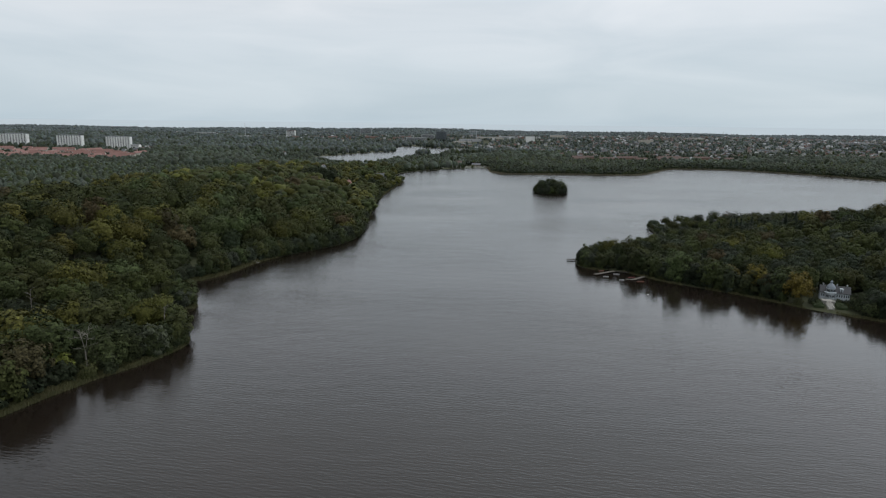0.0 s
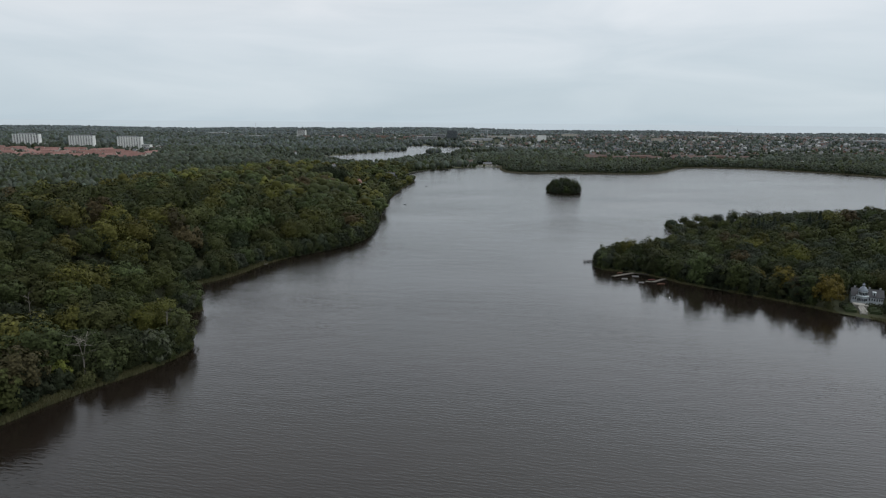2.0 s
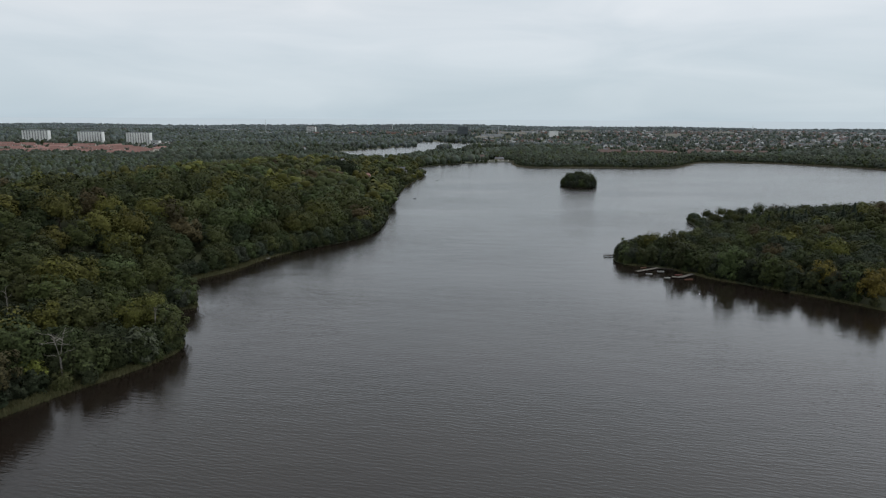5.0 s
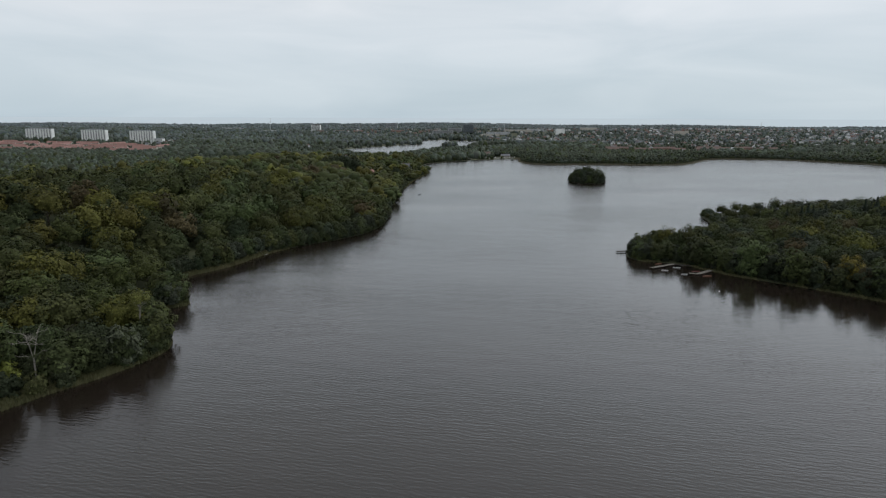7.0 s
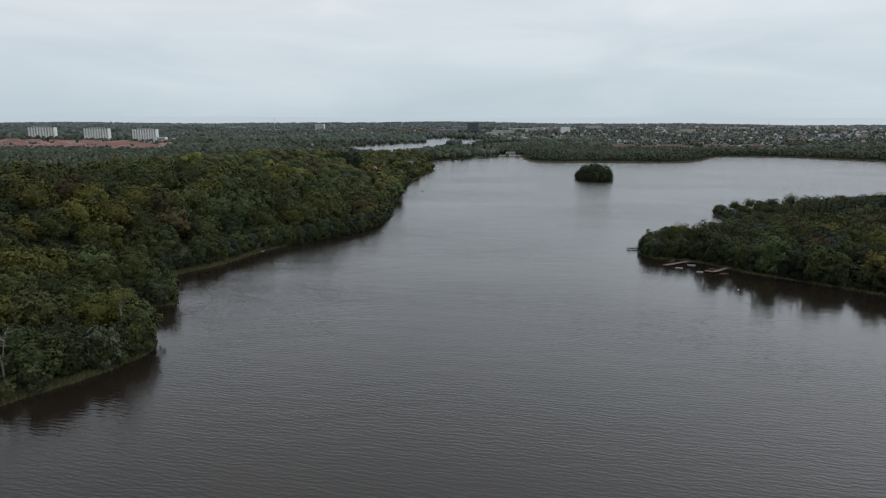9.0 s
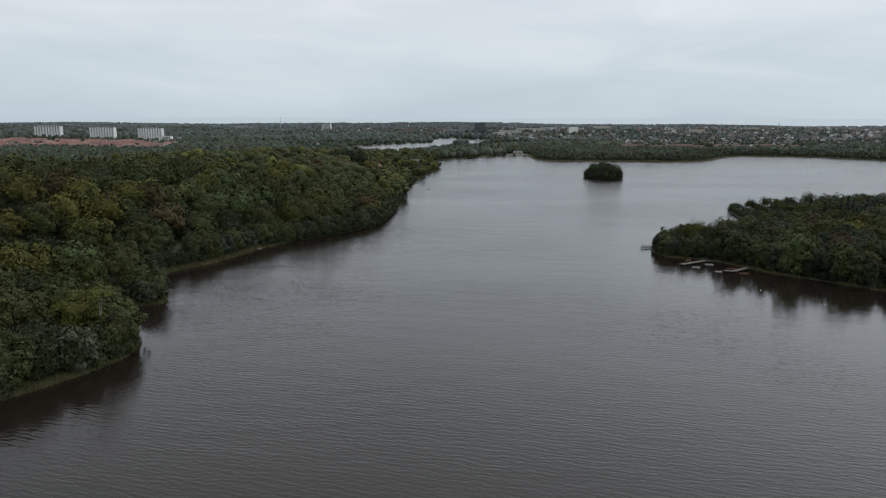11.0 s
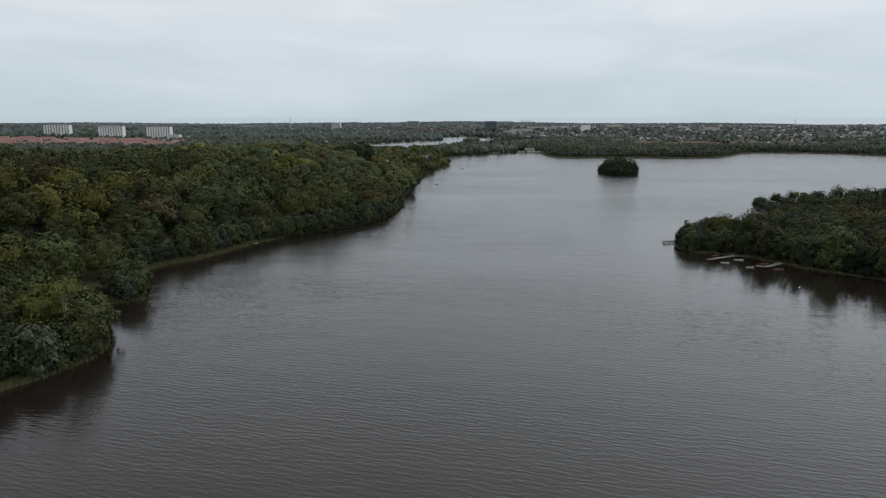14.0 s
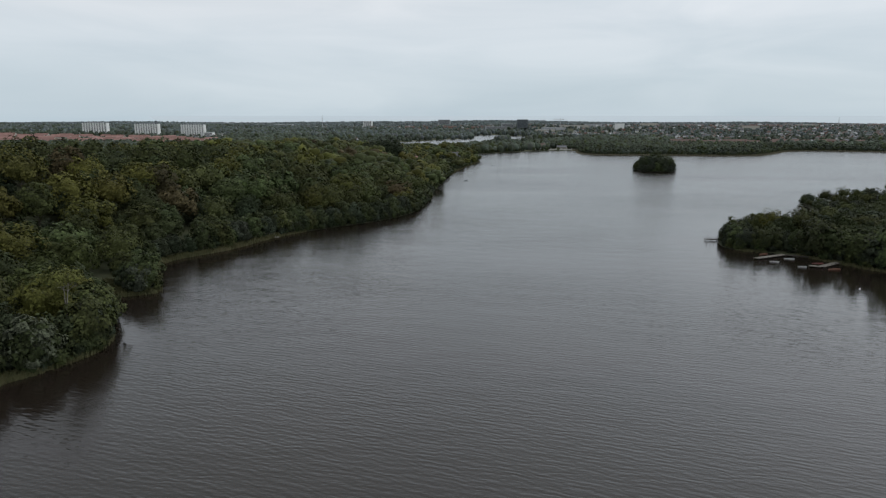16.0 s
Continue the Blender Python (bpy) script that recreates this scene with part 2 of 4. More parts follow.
LAKE = smooth_loop(WEST_SHORE + NORTH_SHORE + EAST_SHORE)
FAR_LAKE = smooth_loop([(-335, 1703), (-290, 1600), (-235, 1510), (-170, 1500), (-137, 1570), (-115, 1720), (-60, 1830), (0, 1900), (60, 2050), (105, 2250),
                        (90, 2380), (-30, 2430), (-95, 2520), (-165, 2450), (-150, 2250), (-149, 2110), (-204, 2030), (-265, 1918), (-310, 1800)])
ISLE = smooth_loop([(141, 934), (148, 911), (162, 902), (177, 909), (184, 926), (176, 946), (156, 951)])
FAR_ISLE = smooth_loop([(-74, 1975), (-50, 1960), (-28, 1978), (-32, 2005), (-58, 2012)])


def land(x, y):
    """Distance to the nearest shore, positive on land."""
    d = np.maximum(inside_distance(ISLE, x, y), -inside_distance(LAKE, x, y))
    e = np.maximum(inside_distance(FAR_ISLE, x, y), -inside_distance(FAR_LAKE, x, y))
    return np.minimum(d, e)


def ease(v, lo, hi):
    u = np.clip((v - lo) / (hi - lo), 0, 1)
    return u * u * (3 - 2 * u)


def hill(x, y, cx, cy, rx, ry, top):
    return top * np.exp(-((x - cx) / rx) ** 2 - ((y - cy) / ry) ** 2)


def height(x, y, d=None):
    """Height of the ground over the lake."""
    x, y = np.asarray(x, float), np.asarray(y, float)
    d = land(x, y) if d is None else d
    z = np.clip(d * 0.16, -2.5, 0.9) + 0.008 * np.clip(d, 0, 300)
    up = ease(d, 6, 110)
    crest = -310 + 70 * ease(y, 700, 980)
    back = ease(x, crest - 120, crest - 15)
    z = z + up * back * (hill(x, y, -280, 420, 158, 150, 25.0) + hill(x, y, -275, 700, 140, 210, 17.0) + hill(x, y, -250, 930, 80, 150, 10))
    z = z + up * hill(x, y, 410, 560, 120, 120, 17)
    far = ease(np.hypot(x, y), 1500, 3100) * ease(d, 30, 480)
    z = z + far * (21 + 4 * np.sin(x / 610) + 3 * np.sin(x / 233 + 1.3))
    z = z + ease(y, 3000, 4400) * 17 * np.exp(-((x / np.maximum(y, 1) + 0.10) / 0.17) ** 2)
    return z


# ---- mesh kit ----


def mesh_np(name, v, f, mats, tint=None, index=None, smooth=False):
    """A mesh from arrays: vertices (n, 3) and triangles or quads (m, k)."""
    me = bpy.data.meshes.new(name)
    v, f = np.asarray(v, np.float32), np.asarray(f, np.int32)
    k = f.shape[1]
    me.vertices.add(len(v))
    me.vertices.foreach_set("co", v.ravel())
    me.loops.add(f.size)
    me.loops.foreach_set("vertex_index", f.ravel())
    me.polygons.add(len(f))
    me.polygons.foreach_set("loop_start", np.arange(0, f.size, k, dtype=np.int32))
    me.polygons.foreach_set("use_smooth", np.full(len(f), smooth))
    for m in mats:
        me.materials.append(m)
    if index is not None:
        me.polygons.foreach_set("material_index", np.asarray(index, np.int32))
    if tint is not None:
        me.attributes.new("tint", "FLOAT_COLOR", "POINT").data.foreach_set("color", np.hstack([tint, np.ones((len(tint), 1))]).astype(np.float32).ravel())
    me.update(calc_edges=True)
    return me


def ico(sub):
    bm = bmesh.new()
    bmesh.ops.create_icosphere(bm, subdivisions=sub, radius=1)
    bm.verts.ensure_lookup_table()
    v = np.array([p.co for p in bm.verts])
    f = np.array([[p.index for p in q.verts] for q in bm.faces])
    bm.free()
    return v, f


ICO1 = ico(1)


def crown_arrays(rng, wide, tall, base, lobes, leaves, leaf, balls=False, rough=0.13, core=0.70, low=-0.55):
    """A crown: a rough dark heart under boughs of leaf sprays; balls: far boughs are rounded clumps too."""
    bv, bf = ICO1
    fc = bv[bf].mean(1)
    vs, fs, n = [], [], 0
    mid = np.array([0, 0, base + tall * 0.44])
    size = wide * min(0.6, 1.6 / math.sqrt(lobes))
    for i in range(lobes + 1):
        if i == 0:
            c, out, r = mid, np.array([0, 0, 1.0]), np.array([wide, wide, tall * 0.52]) * core
        else:
            a = i * 2.399963 + rng.uniform(-0.45, 0.45)
            z = low + (0.97 - low) * (i - 0.5) / lobes + rng.uniform(-0.08, 0.08)
            z = min(0.99, max(low, z))
            flat = math.sqrt(1 - z * z)
            out = np.array([math.cos(a) * flat, math.sin(a) * flat, z])
            k = rng.uniform(0.70, 0.96)
            c = mid + out * np.array([wide * k, wide * k, tall * 0.5 * k])
            r = np.array([1, 1, 0.82]) * size * rng.uniform(0.7, 1.2)
        if i == 0 or balls:
            keep = bf if i == 0 else bf[fc @ out > -0.25]
            used, face = np.unique(keep, return_inverse=True)
            knob = 0.92 + rng.normal(0, rough, (len(used), 1)).clip(-0.25, 0.25)
            ball = bv[used] * knob
            if i == 0:
                ball[:, 2] = np.maximum(ball[:, 2], low - 0.05)
            vs.append(c + ball * r)
            fs.append(face.reshape(-1, 3) + n)
            n += len(used)
        count = leaves if i else leaves * 3
        if count:
            d = rng.normal(0, 1, (count, 3)) + out * 0.7
            d /= np.linalg.norm(d, axis=1)[:, None]
            p = c + d * r * rng.uniform(0.75, 1.2, (count, 1))
            q = d * 0.75 + out * 0.5 + np.array([0, 0, 0.35]) + rng.normal(0, 0.35, (count, 3))
            q /= np.linalg.norm(q, axis=1)[:, None]
            u = np.cross(q, rng.normal(0, 1, (count, 3)))
            u /= np.linalg.norm(u, axis=1)[:, None]
            w = np.cross(q, u)
            s = leaf * rng.uniform(0.5, 1.25, (count, 1))
            t3 = np.stack([p + u * s, p - u * s * 0.5 + w * s * 0.8, p - u * s * 0.6 - w * s * 0.8], 1)
            vs.append(t3.reshape(-1, 3))
            fs.append(np.arange(count * 3).reshape(-1, 3) + n)
            n += count * 3
    return np.vstack(vs), np.vstack(fs)


def far_crown(rng, wide, tall, sides=5):
    """The crown of a far tree: an uneven dome of two rings and a top."""
    v = []
    for ring, (k, z) in enumerate(((0.80, 0.0), (1.0, 0.42), (0.62, 0.82))):
        for j in range(sides):
            a = 2 * math.pi * (j + 0.5 * ring + rng.uniform(-0.25, 0.25)) / sides
            rad = wide * k * rng.uniform(0.78, 1.2)
            v.append((rad * math.cos(a), rad * math.sin(a), tall * z * rng.uniform(0.88, 1.1)))
    v.append((rng.uniform(-0.2, 0.2) * wide, rng.uniform(-0.2, 0.2) * wide, tall))
    f = []
    for ring in range(2):
        for j in range(sides):
            k = (j + 1) % sides
            p, q = ring * sides, (ring + 1) * sides
            f += [(p + j, p + k, q + j), (p + k, q + k, q + j)]
    f += [(2 * sides + j, 2 * sides + (j + 1) % sides, 3 * sides) for j in range(sides)]
    return np.array(v), np.array(f)


def tube(points, radii, sides=6):
    """A tapered tube along points, as quads."""
    vs, fs = [], []
    pts = [Vector(p) for p in points]
    for i, (p, r) in enumerate(zip(pts, radii)):
        way = (pts[min(i + 1, len(pts) - 1)] - pts[max(i - 1, 0)]).normalized()
        q = way.to_track_quat("Z", "Y")
        for j in range(sides):
            a = 2 * math.pi * j / sides
            vs.append(p + q @ Vector((r * math.cos(a), r * math.sin(a), 0)))
    for i in range(len(pts) - 1):
        for j in range(sides):
            k = (j + 1) % sides
            fs.append((i * sides + j, i * sides + k, (i + 1) * sides + k, (i + 1) * sides + j))
    return np.array([tuple(v) for v in vs]), np.array(fs)


def join(pieces):
    vs, fs, n = [], [], 0
    for v, f in pieces:
        vs.append(v)
        fs.append(np.asarray(f) + n)
        n += len(v)
    return np.vstack(vs), np.vstack(fs)


def trunk_arrays(rng, tall, base, wide):
    lean = rng.uniform(-0.3, 0.3, 2)
    top = base + tall * 0.55
    pieces = [tube([(0, 0, -0.6), (lean[0] * 0.3, lean[1] * 0.3, base * 0.6), (lean[0], lean[1], top)], [0.42, 0.30, 0.08])]
    for i in range(4):
        a = i * 1.7 + rng.uniform(0, 0.8)
        z0 = base * 0.8 + rng.uniform(0, tall * 0.25)
        pieces.append(tube([(lean[0] * 0.5, lean[1] * 0.5, z0), (math.cos(a) * wide * 0.3, math.sin(a) * wide * 0.3, z0 + tall * 0.16),
                            (math.cos(a) * wide * 0.7, math.sin(a) * wide * 0.7, z0 + tall * 0.3)], [0.16, 0.10, 0.04], 4))
    return join(pieces)


def part(name, data, parent, label=""):
    """A mesh as one part under a thing."""
    ob = new(name, data)
    ob.parent = parent
    return tagged(ob, label)


# ---- ground and water ----
def steps_out(lo, hi, fine, far_lo, far_hi, grow=1.12):
    mid = list(np.arange(lo, hi + 0.1, fine))
    s, p = fine, hi
    right = []
    while p < far_hi:
        s = min(s * grow, 120)
        p = min(p + s, far_hi)
        right.append(p)
    s, p = fine, lo
    left = []
    while p > far_lo:
        s = min(s * grow, 120)
        p = max(p - s, far_lo)
        left.append(p)
    return np.array(left[::-1] + mid + right)


GX, GY = steps_out(-360, 480, 6, -4600, 4600), steps_out(130, 1450, 6, -900, 4950, 1.05)
gx, gy = np.meshgrid(GX, GY)
gz = height(gx, gy)
nx, ny = len(GX), len(GY)
gi = np.arange(nx * ny).reshape(ny, nx)
gq = np.stack([gi[:-1, :-1], gi[:-1, 1:], gi[1:, 1:], gi[1:, :-1]], -1).reshape(-1, 4)
ground = new("ground", mesh_np("ground", np.stack([gx, gy, gz], -1).reshape(-1, 3), gq, [M_ground], smooth=True))
tagged(ground, "dark grassy and leaf-strewn ground round the lakes", "ground", kind="structure")

wx, wy = np.meshgrid(steps_out(-210, 270, 6, -1200, 1200), steps_out(120, 540, 6, -900, 2700))
wi = np.arange(wx.size).reshape(wx.shape)
wq = np.stack([wi[:-1, :-1], wi[:-1, 1:], wi[1:, 1:], wi[1:, :-1]], -1).reshape(-1, 4)
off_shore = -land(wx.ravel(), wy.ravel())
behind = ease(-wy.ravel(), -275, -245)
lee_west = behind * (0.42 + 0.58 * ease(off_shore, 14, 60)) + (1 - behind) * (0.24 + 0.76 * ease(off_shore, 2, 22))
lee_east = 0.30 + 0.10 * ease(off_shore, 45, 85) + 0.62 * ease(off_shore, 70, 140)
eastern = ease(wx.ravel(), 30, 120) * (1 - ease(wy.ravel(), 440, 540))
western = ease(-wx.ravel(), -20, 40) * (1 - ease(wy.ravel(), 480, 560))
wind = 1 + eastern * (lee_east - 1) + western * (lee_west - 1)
water = new("water", mesh_np("water", np.stack([wx, wy, wx * 0], -1).reshape(-1, 3), wq, [M_water]))
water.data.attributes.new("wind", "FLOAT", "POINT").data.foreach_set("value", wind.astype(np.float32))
tagged(water, "dark brown lake water with small wind ripples", "water", kind="structure")

# ---- woods ----
# half width of the crown, its depth, and the height of its base
SHAPES = [(7.6, 15.0, 2.6), (8.6, 14.0, 2.6), (6.6, 16.5, 2.2), (8.0, 13.5, 2.2), (6.2, 13.5, 1.8), (9.0, 15.5, 3.0)]
LOW = [(3.7, 12.0, -1.6), (4.3, 13.0, -1.6), (3.1, 9.5, -1.4), (4.0, 11.0, -1.5)]  # trees and tall shrubs leafy to the ground
rng = np.random.default_rng(11)
FINE, FINE_LOW, PLAIN, MIDDLE = [], [], [], []
for shapes, keep, leaf, lobes, sprays in ((SHAPES, FINE, 0.60, 24, 72), (LOW, FINE_LOW, 0.46, 17, 58)):
    for wide, tall, base in shapes:
        crown = crown_arrays(rng, wide, tall, base, lobes, sprays, leaf)
        trunk = trunk_arrays(rng, tall, max(base, 1.5), wide)
        keep.append((mesh_np("crown", *crown, [M_leaf], smooth=True), mesh_np("trunk", *trunk, [M_bark])))
for wide, tall, base in SHAPES:
    PLAIN.append(crown_arrays(rng, wide, tall, base, 18, 46, 0.82))
    MIDDLE.append(crown_arrays(rng, wide, tall, base * 0.3, 9, 24, 0.85, True, 0.2, core=0.8, low=-0.3))
BUSH = []
for wide, tall, base in LOW:
    BUSH.append((mesh_np("crown", *crown_arrays(rng, wide, tall, base, 12, 56, 0.58), [M_leaf], smooth=True), FINE_LOW[0][1]))
VALLEY = [far_crown(rng, 5.2, 12.0) for _ in range(6)]
BELT = [crown_arrays(rng, 5.6, 19.0, -3.0, 3, 7, 1.2, True, 0.14, core=0.86, low=0.1) for _ in range(6)]
CLUMPS = [far_crown(rng, 6.4, 12.5) for _ in range(8)]


def scatter(x0, x1, y0, y1, gap, seed):
    """Places on a jittered lattice."""
    r = np.random.default_rng(seed)
    xs, ys = np.meshgrid(np.arange(x0, x1, gap), np.arange(y0, y1, gap * 0.87))
    xs = xs + (np.arange(len(ys)) % 2)[:, None] * gap / 2
    p = np.stack([xs.ravel(), ys.ravel()], 1)
    return p + r.uniform(-0.42, 0.42, p.shape) * gap


def in_view(p, slack=30):
    return (p[:, 0] > -0.80 * p[:, 1] - slack - 90 * (p[:, 1] < 420)) & (p[:, 0] < 0.74 * p[:, 1] + slack)


def stuff(name, bases, p, z, size, tints, mats, label, category, flat=None):
    """Many plants joined into one mesh."""
    r = np.random.default_rng(len(p))
    kind = r.integers(0, len(bases), len(p))
    vs, fs, ts, n = [], [], [], 0
    for k, (bv, bf) in enumerate(bases):
        ids = np.nonzero(kind == k)[0]
        if not len(ids):
            continue
        a = r.uniform(0, 6.283, len(ids))
        s = size[ids][:, None]
        c, q = np.cos(a)[:, None], np.sin(a)[:, None]
        v = np.stack([(bv[:, 0] * c - bv[:, 1] * q) * s + p[ids, 0:1], (bv[:, 0] * q + bv[:, 1] * c) * s + p[ids, 1:2],
                      bv[:, 2] * s * r.uniform(0.85, 1.15, (len(ids), 1)) * (1 if flat is None else flat[ids][:, None]) + z[ids][:, None]], -1)
        vs.append(v.reshape(-1, 3))
        fs.append((bf[None] + (np.arange(len(ids)) * len(bv))[:, None, None]).reshape(-1, 3) + n)
        ts.append(np.repeat(tints[ids], len(bv), axis=0))
        n += v.shape[0] * v.shape[1]
    ob = new(name, mesh_np(name, np.vstack(vs), np.vstack(fs), mats, np.vstack(ts), smooth=True))
    return tagged(ob, label, category, kind="stuff")


def tree(meshes, m, colour, label, group, name):
    """One tree: an empty at its foot, with trunk and crown."""
    ob = new(name)
    ob.matrix_world = m
    part("trunk", meshes[1], ob)
    part("crown", meshes[0], ob).color = (*colour, 1)
    return tagged(ob, label, "tree", group)


TALK = {"dark": "dark green", "grey": "grey-green", "mid": "green", "olive": "olive-green", "yellow": "yellowing", "rust": "rust-tinged", "fresh": "fresh green"}


def nearest_name(c):
    c = np.array(c) / np.sum(c)
    return min(TALK, key=lambda k: float(np.abs(np.array(LEAF[k]) / sum(LEAF[k]) - c).sum()))


CLEARINGS = [(231, 368, 12), (221, 357, 6.5), (216, 348, 6.5), (205.5, 359, 6), (196, 388, 5), (228, 352, 5), (214, 352, 10), (223, 342, 8), (226, 348, 8), (234, 352, 6), (238, 359, 6), (-104, 1000, 16), (-108, 1030, 14), (-110, 1060, 14), (-112, 1092, 14), (-131, 922, 12), (-127, 902, 12), (-124, 884, 11), (-121, 866, 10), (-118, 846, 9), (-97, 1092, 12), (-94, 1066, 6), (-91, 1044, 5), (-79, 899, 10), (-76, 884, 7), (-205, 1150, 9),
             (84, 1436, 20), (80, 1412, 14), (10, 1378, 16), (36, 1398, 14), (60, 1405, 14), (104, 1404, 12), (122, 440, 3.5), (-118, 282.5, 3.5), (-121.1, 287.4, 3.5), (-147, 330, 6), (-153, 337, 6), (-146, 340, 3), (-136.7, 251.4, 5.5), (-134, 246.5, 6), (-131, 242, 5), (-50, 1985, 0),
             (44, 1460, 18), (-145, 248, 3)]


def clear(p):
    ok = np.ones(len(p), bool)
    for x, y, rad in CLEARINGS:
        ok &= np.hypot(p[:, 0] - x, p[:, 1] - y) > rad
    return ok


def woods(p, limit, near, size, mix, place, rest_label, group, seed, low=1.5, plain=PLAIN, fine=FINE, name="beech_tree"):
    """The trees nearest to the point 'near' as things of their own, the rest joined."""
    r = np.random.default_rng(seed)
    d = land(p[:, 0], p[:, 1])
    keep = (d > low) & in_view(p) & clear(p)
    p, d = p[keep], d[keep]
    z = height(p[:, 0], p[:, 1], d)
    s = size(d) * r.uniform(0.9, 1.1, len(p)) if callable(size) else size * r.uniform(0.7, 1.24, len(p)) * (1 - 0.22 * ease(p[:, 1], 960, 1040)) * (1 - 0.45 * hill(p[:, 0], p[:, 1], -100, 985, 45, 85, 1.0)) * (1 - 0.25 * hill(p[:, 0], p[:, 1], 222, 600, 60, 70, 1.5)) * (0.72 + 0.28 * ease(d, 2, 40))
    s = s * np.where((p[:, 0] < 0) & (p[:, 1] < 262), 1.18 + 0.27 * (1 - ease(p[:, 1], 205, 240)), 1.0)
    c = leaf_colours(mix, len(p), seed)
    order = np.argsort(np.hypot(p[:, 0] - near[0], p[:, 1] - near[1]))
    for i in order[:limit]:
        m = Matrix.LocRotScale((p[i, 0], p[i, 1], z[i] - 0.15), Euler((0, 0, r.uniform(0, 6.28))), (s[i], s[i], s[i] * r.uniform(0.88, 1.14)))
        tree(fine[int(r.integers(0, len(fine)))], m, c[i], f"{nearest_name(c[i])} {name.replace('_', ' ')} {place}", group, name)
    rest = order[limit:]
    if len(rest):
        stuff("woodland", plain, p[rest], z[rest] - 0.15, s[rest], c[rest], [M_leaf_far], rest_label, "woodland")


def along(loop, gap, off, seed):
    """Places along a shore line, off metres inland."""
    r = np.random.default_rng(seed)
    seg = np.roll(loop, -1, 0) - loop
    length = np.hypot(seg[:, 0], seg[:, 1])
    cum = np.concatenate([[0], np.cumsum(length)])
    at = np.arange(0, cum[-1], gap) + r.uniform(-0.35, 0.35, int(math.ceil(cum[-1] / gap))) * gap
    k = np.clip(np.searchsorted(cum, at, side="right") - 1, 0, len(loop) - 1)
    u = ((at - cum[k]) / length[k])[:, None]
    n = np.stack([-seg[k, 1], seg[k, 0]], 1) / length[k][:, None]
    return loop[k] + seg[k] * u + n * (off + r.uniform(-0.3, 0.3, (len(at), 1)) * 3)


west = scatter(-640, 0, 40, 660, 15.4, 3)
west = west[west[:, 0] < -50]
back = west[:, 0] < -330
woods(west[~back], 190, (-60, 300), 1.08, "hill", "on the wooded hillside over the lake", "dense mixed broadleaf wood on the hillside in early autumn", "trees of the hillside wood", 5, low=7)
hollow = scatter(-660, -330, 40, 660, 9.5, 17)
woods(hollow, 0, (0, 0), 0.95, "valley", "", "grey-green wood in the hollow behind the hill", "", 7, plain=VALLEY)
west2 = scatter(-1150, 0, 660, 1330, 16.0, 4)
west2 = west2[west2[:, 0] < -50]
back = west2[:, 0] < -350
woods(west2[~back], 0, (0, 0), 1.10, "hill", "", "dense mixed broadleaf wood on the far hillside", "", 6, plain=MIDDLE)
hollow = scatter(-1150, -350, 660, 1330, 10.5, 18)
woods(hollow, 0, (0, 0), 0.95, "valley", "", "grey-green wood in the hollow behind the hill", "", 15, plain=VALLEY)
east = scatter(90, 620, 300, 700, 11.4, 8)
woods(east, 190, (130, 420), 0.82, "headland", "on the wooded headland", "dense broadleaf wood on the headland", "trees of the headland", 9, low=6, name="oak_tree")
isle = scatter(125, 200, 885, 965, 7.0, 10)
inner = isle[inside_distance(ISLE, isle[:, 0], isle[:, 1]) > 4.5]
rim = np.vstack([along(ISLE, 5.0, -1.5, 13), along(ISLE, 5.0, 1.5, 14)])
woods(rim, 60, (160, 930), lambda d: 0.85 + 0.25 * ease(d, -1, 3), "isle", "overhanging a small island's shore", "", "trees of the island", 12, low=0.2, fine=BUSH, name="broadleaf_tree")
woods(inner, 60, (160, 930), lambda d: 0.74 + 0.30 * ease(d, 3, 13), "isle", "crowning a small round island", "", "trees of the island", 16, low=0.2, fine=FINE, name="broadleaf_tree")

# trees and bushes that hang over the water's edge
edge = np.vstack([along(LAKE, 5.6, 6.0, 31), along(LAKE, 5.0, 4.2, 32)])
bare = np.arange(len(edge)) >= len(along(LAKE, 5.6, 6.0, 31))
reedy = ((edge[:, 1] < 268) & (edge[:, 0] < 0)) | ((edge[:, 1] > 316) & (edge[:, 1] < 462) & (edge[:, 0] < 0)) | ((edge[:, 0] > 104) & (edge[:, 0] < 300) & (edge[:, 1] < 446))
edge = edge[~(bare & reedy)]
edge_w = edge[(edge[:, 0] < -40) & (edge[:, 1] > 40) & (edge[:, 1] < 560)]
woods(edge_w, 140, (-110, 300), 1.62, "shore", "leaning over the reeds of the shore", "low trees along the water", "trees of the water's edge", 33, low=1.2, fine=FINE_LOW, name="alder_tree")
edge_e = edge[(edge[:, 0] > 90) & (edge[:, 0] < 330) & (edge[:, 1] > 240) & (edge[:, 1] < 640)]
edge_e = edge_e[~((edge_e[:, 0] > 175) & (edge_e[:, 1] > 545))]
front = (edge_e[:, 0] > 128) & (edge_e[:, 1] < 436)
woods(edge_e[front], 80, (170, 390), 2.2, "shore", "at the water's edge of the headland", "low trees along the headland", "trees of the headland's edge", 37, low=1.2, fine=FINE_LOW, name="alder_tree")
woods(edge_e[~front], 80, (130, 420), 1.36, "shore", "at the water's edge of the headland", "low trees along the headland", "trees of the headland's edge", 34, low=1.2, fine=FINE_LOW, name="alder_tree")
edge_f = edge[(edge[:, 1] >= 560) & (edge[:, 0] < 880) & ~((edge[:, 0] > 88) & (edge[:, 1] < 700))]
woods(edge_f, 0, (0, 0), 1.0, "shore", "", "low trees along the far shores", "", 35, low=1.2, plain=[crown_arrays(rng, w, t, b, 6, 20, 1.15) for w, t, b in LOW])
brink = along(LAKE, 3.0, 1.2, 41)
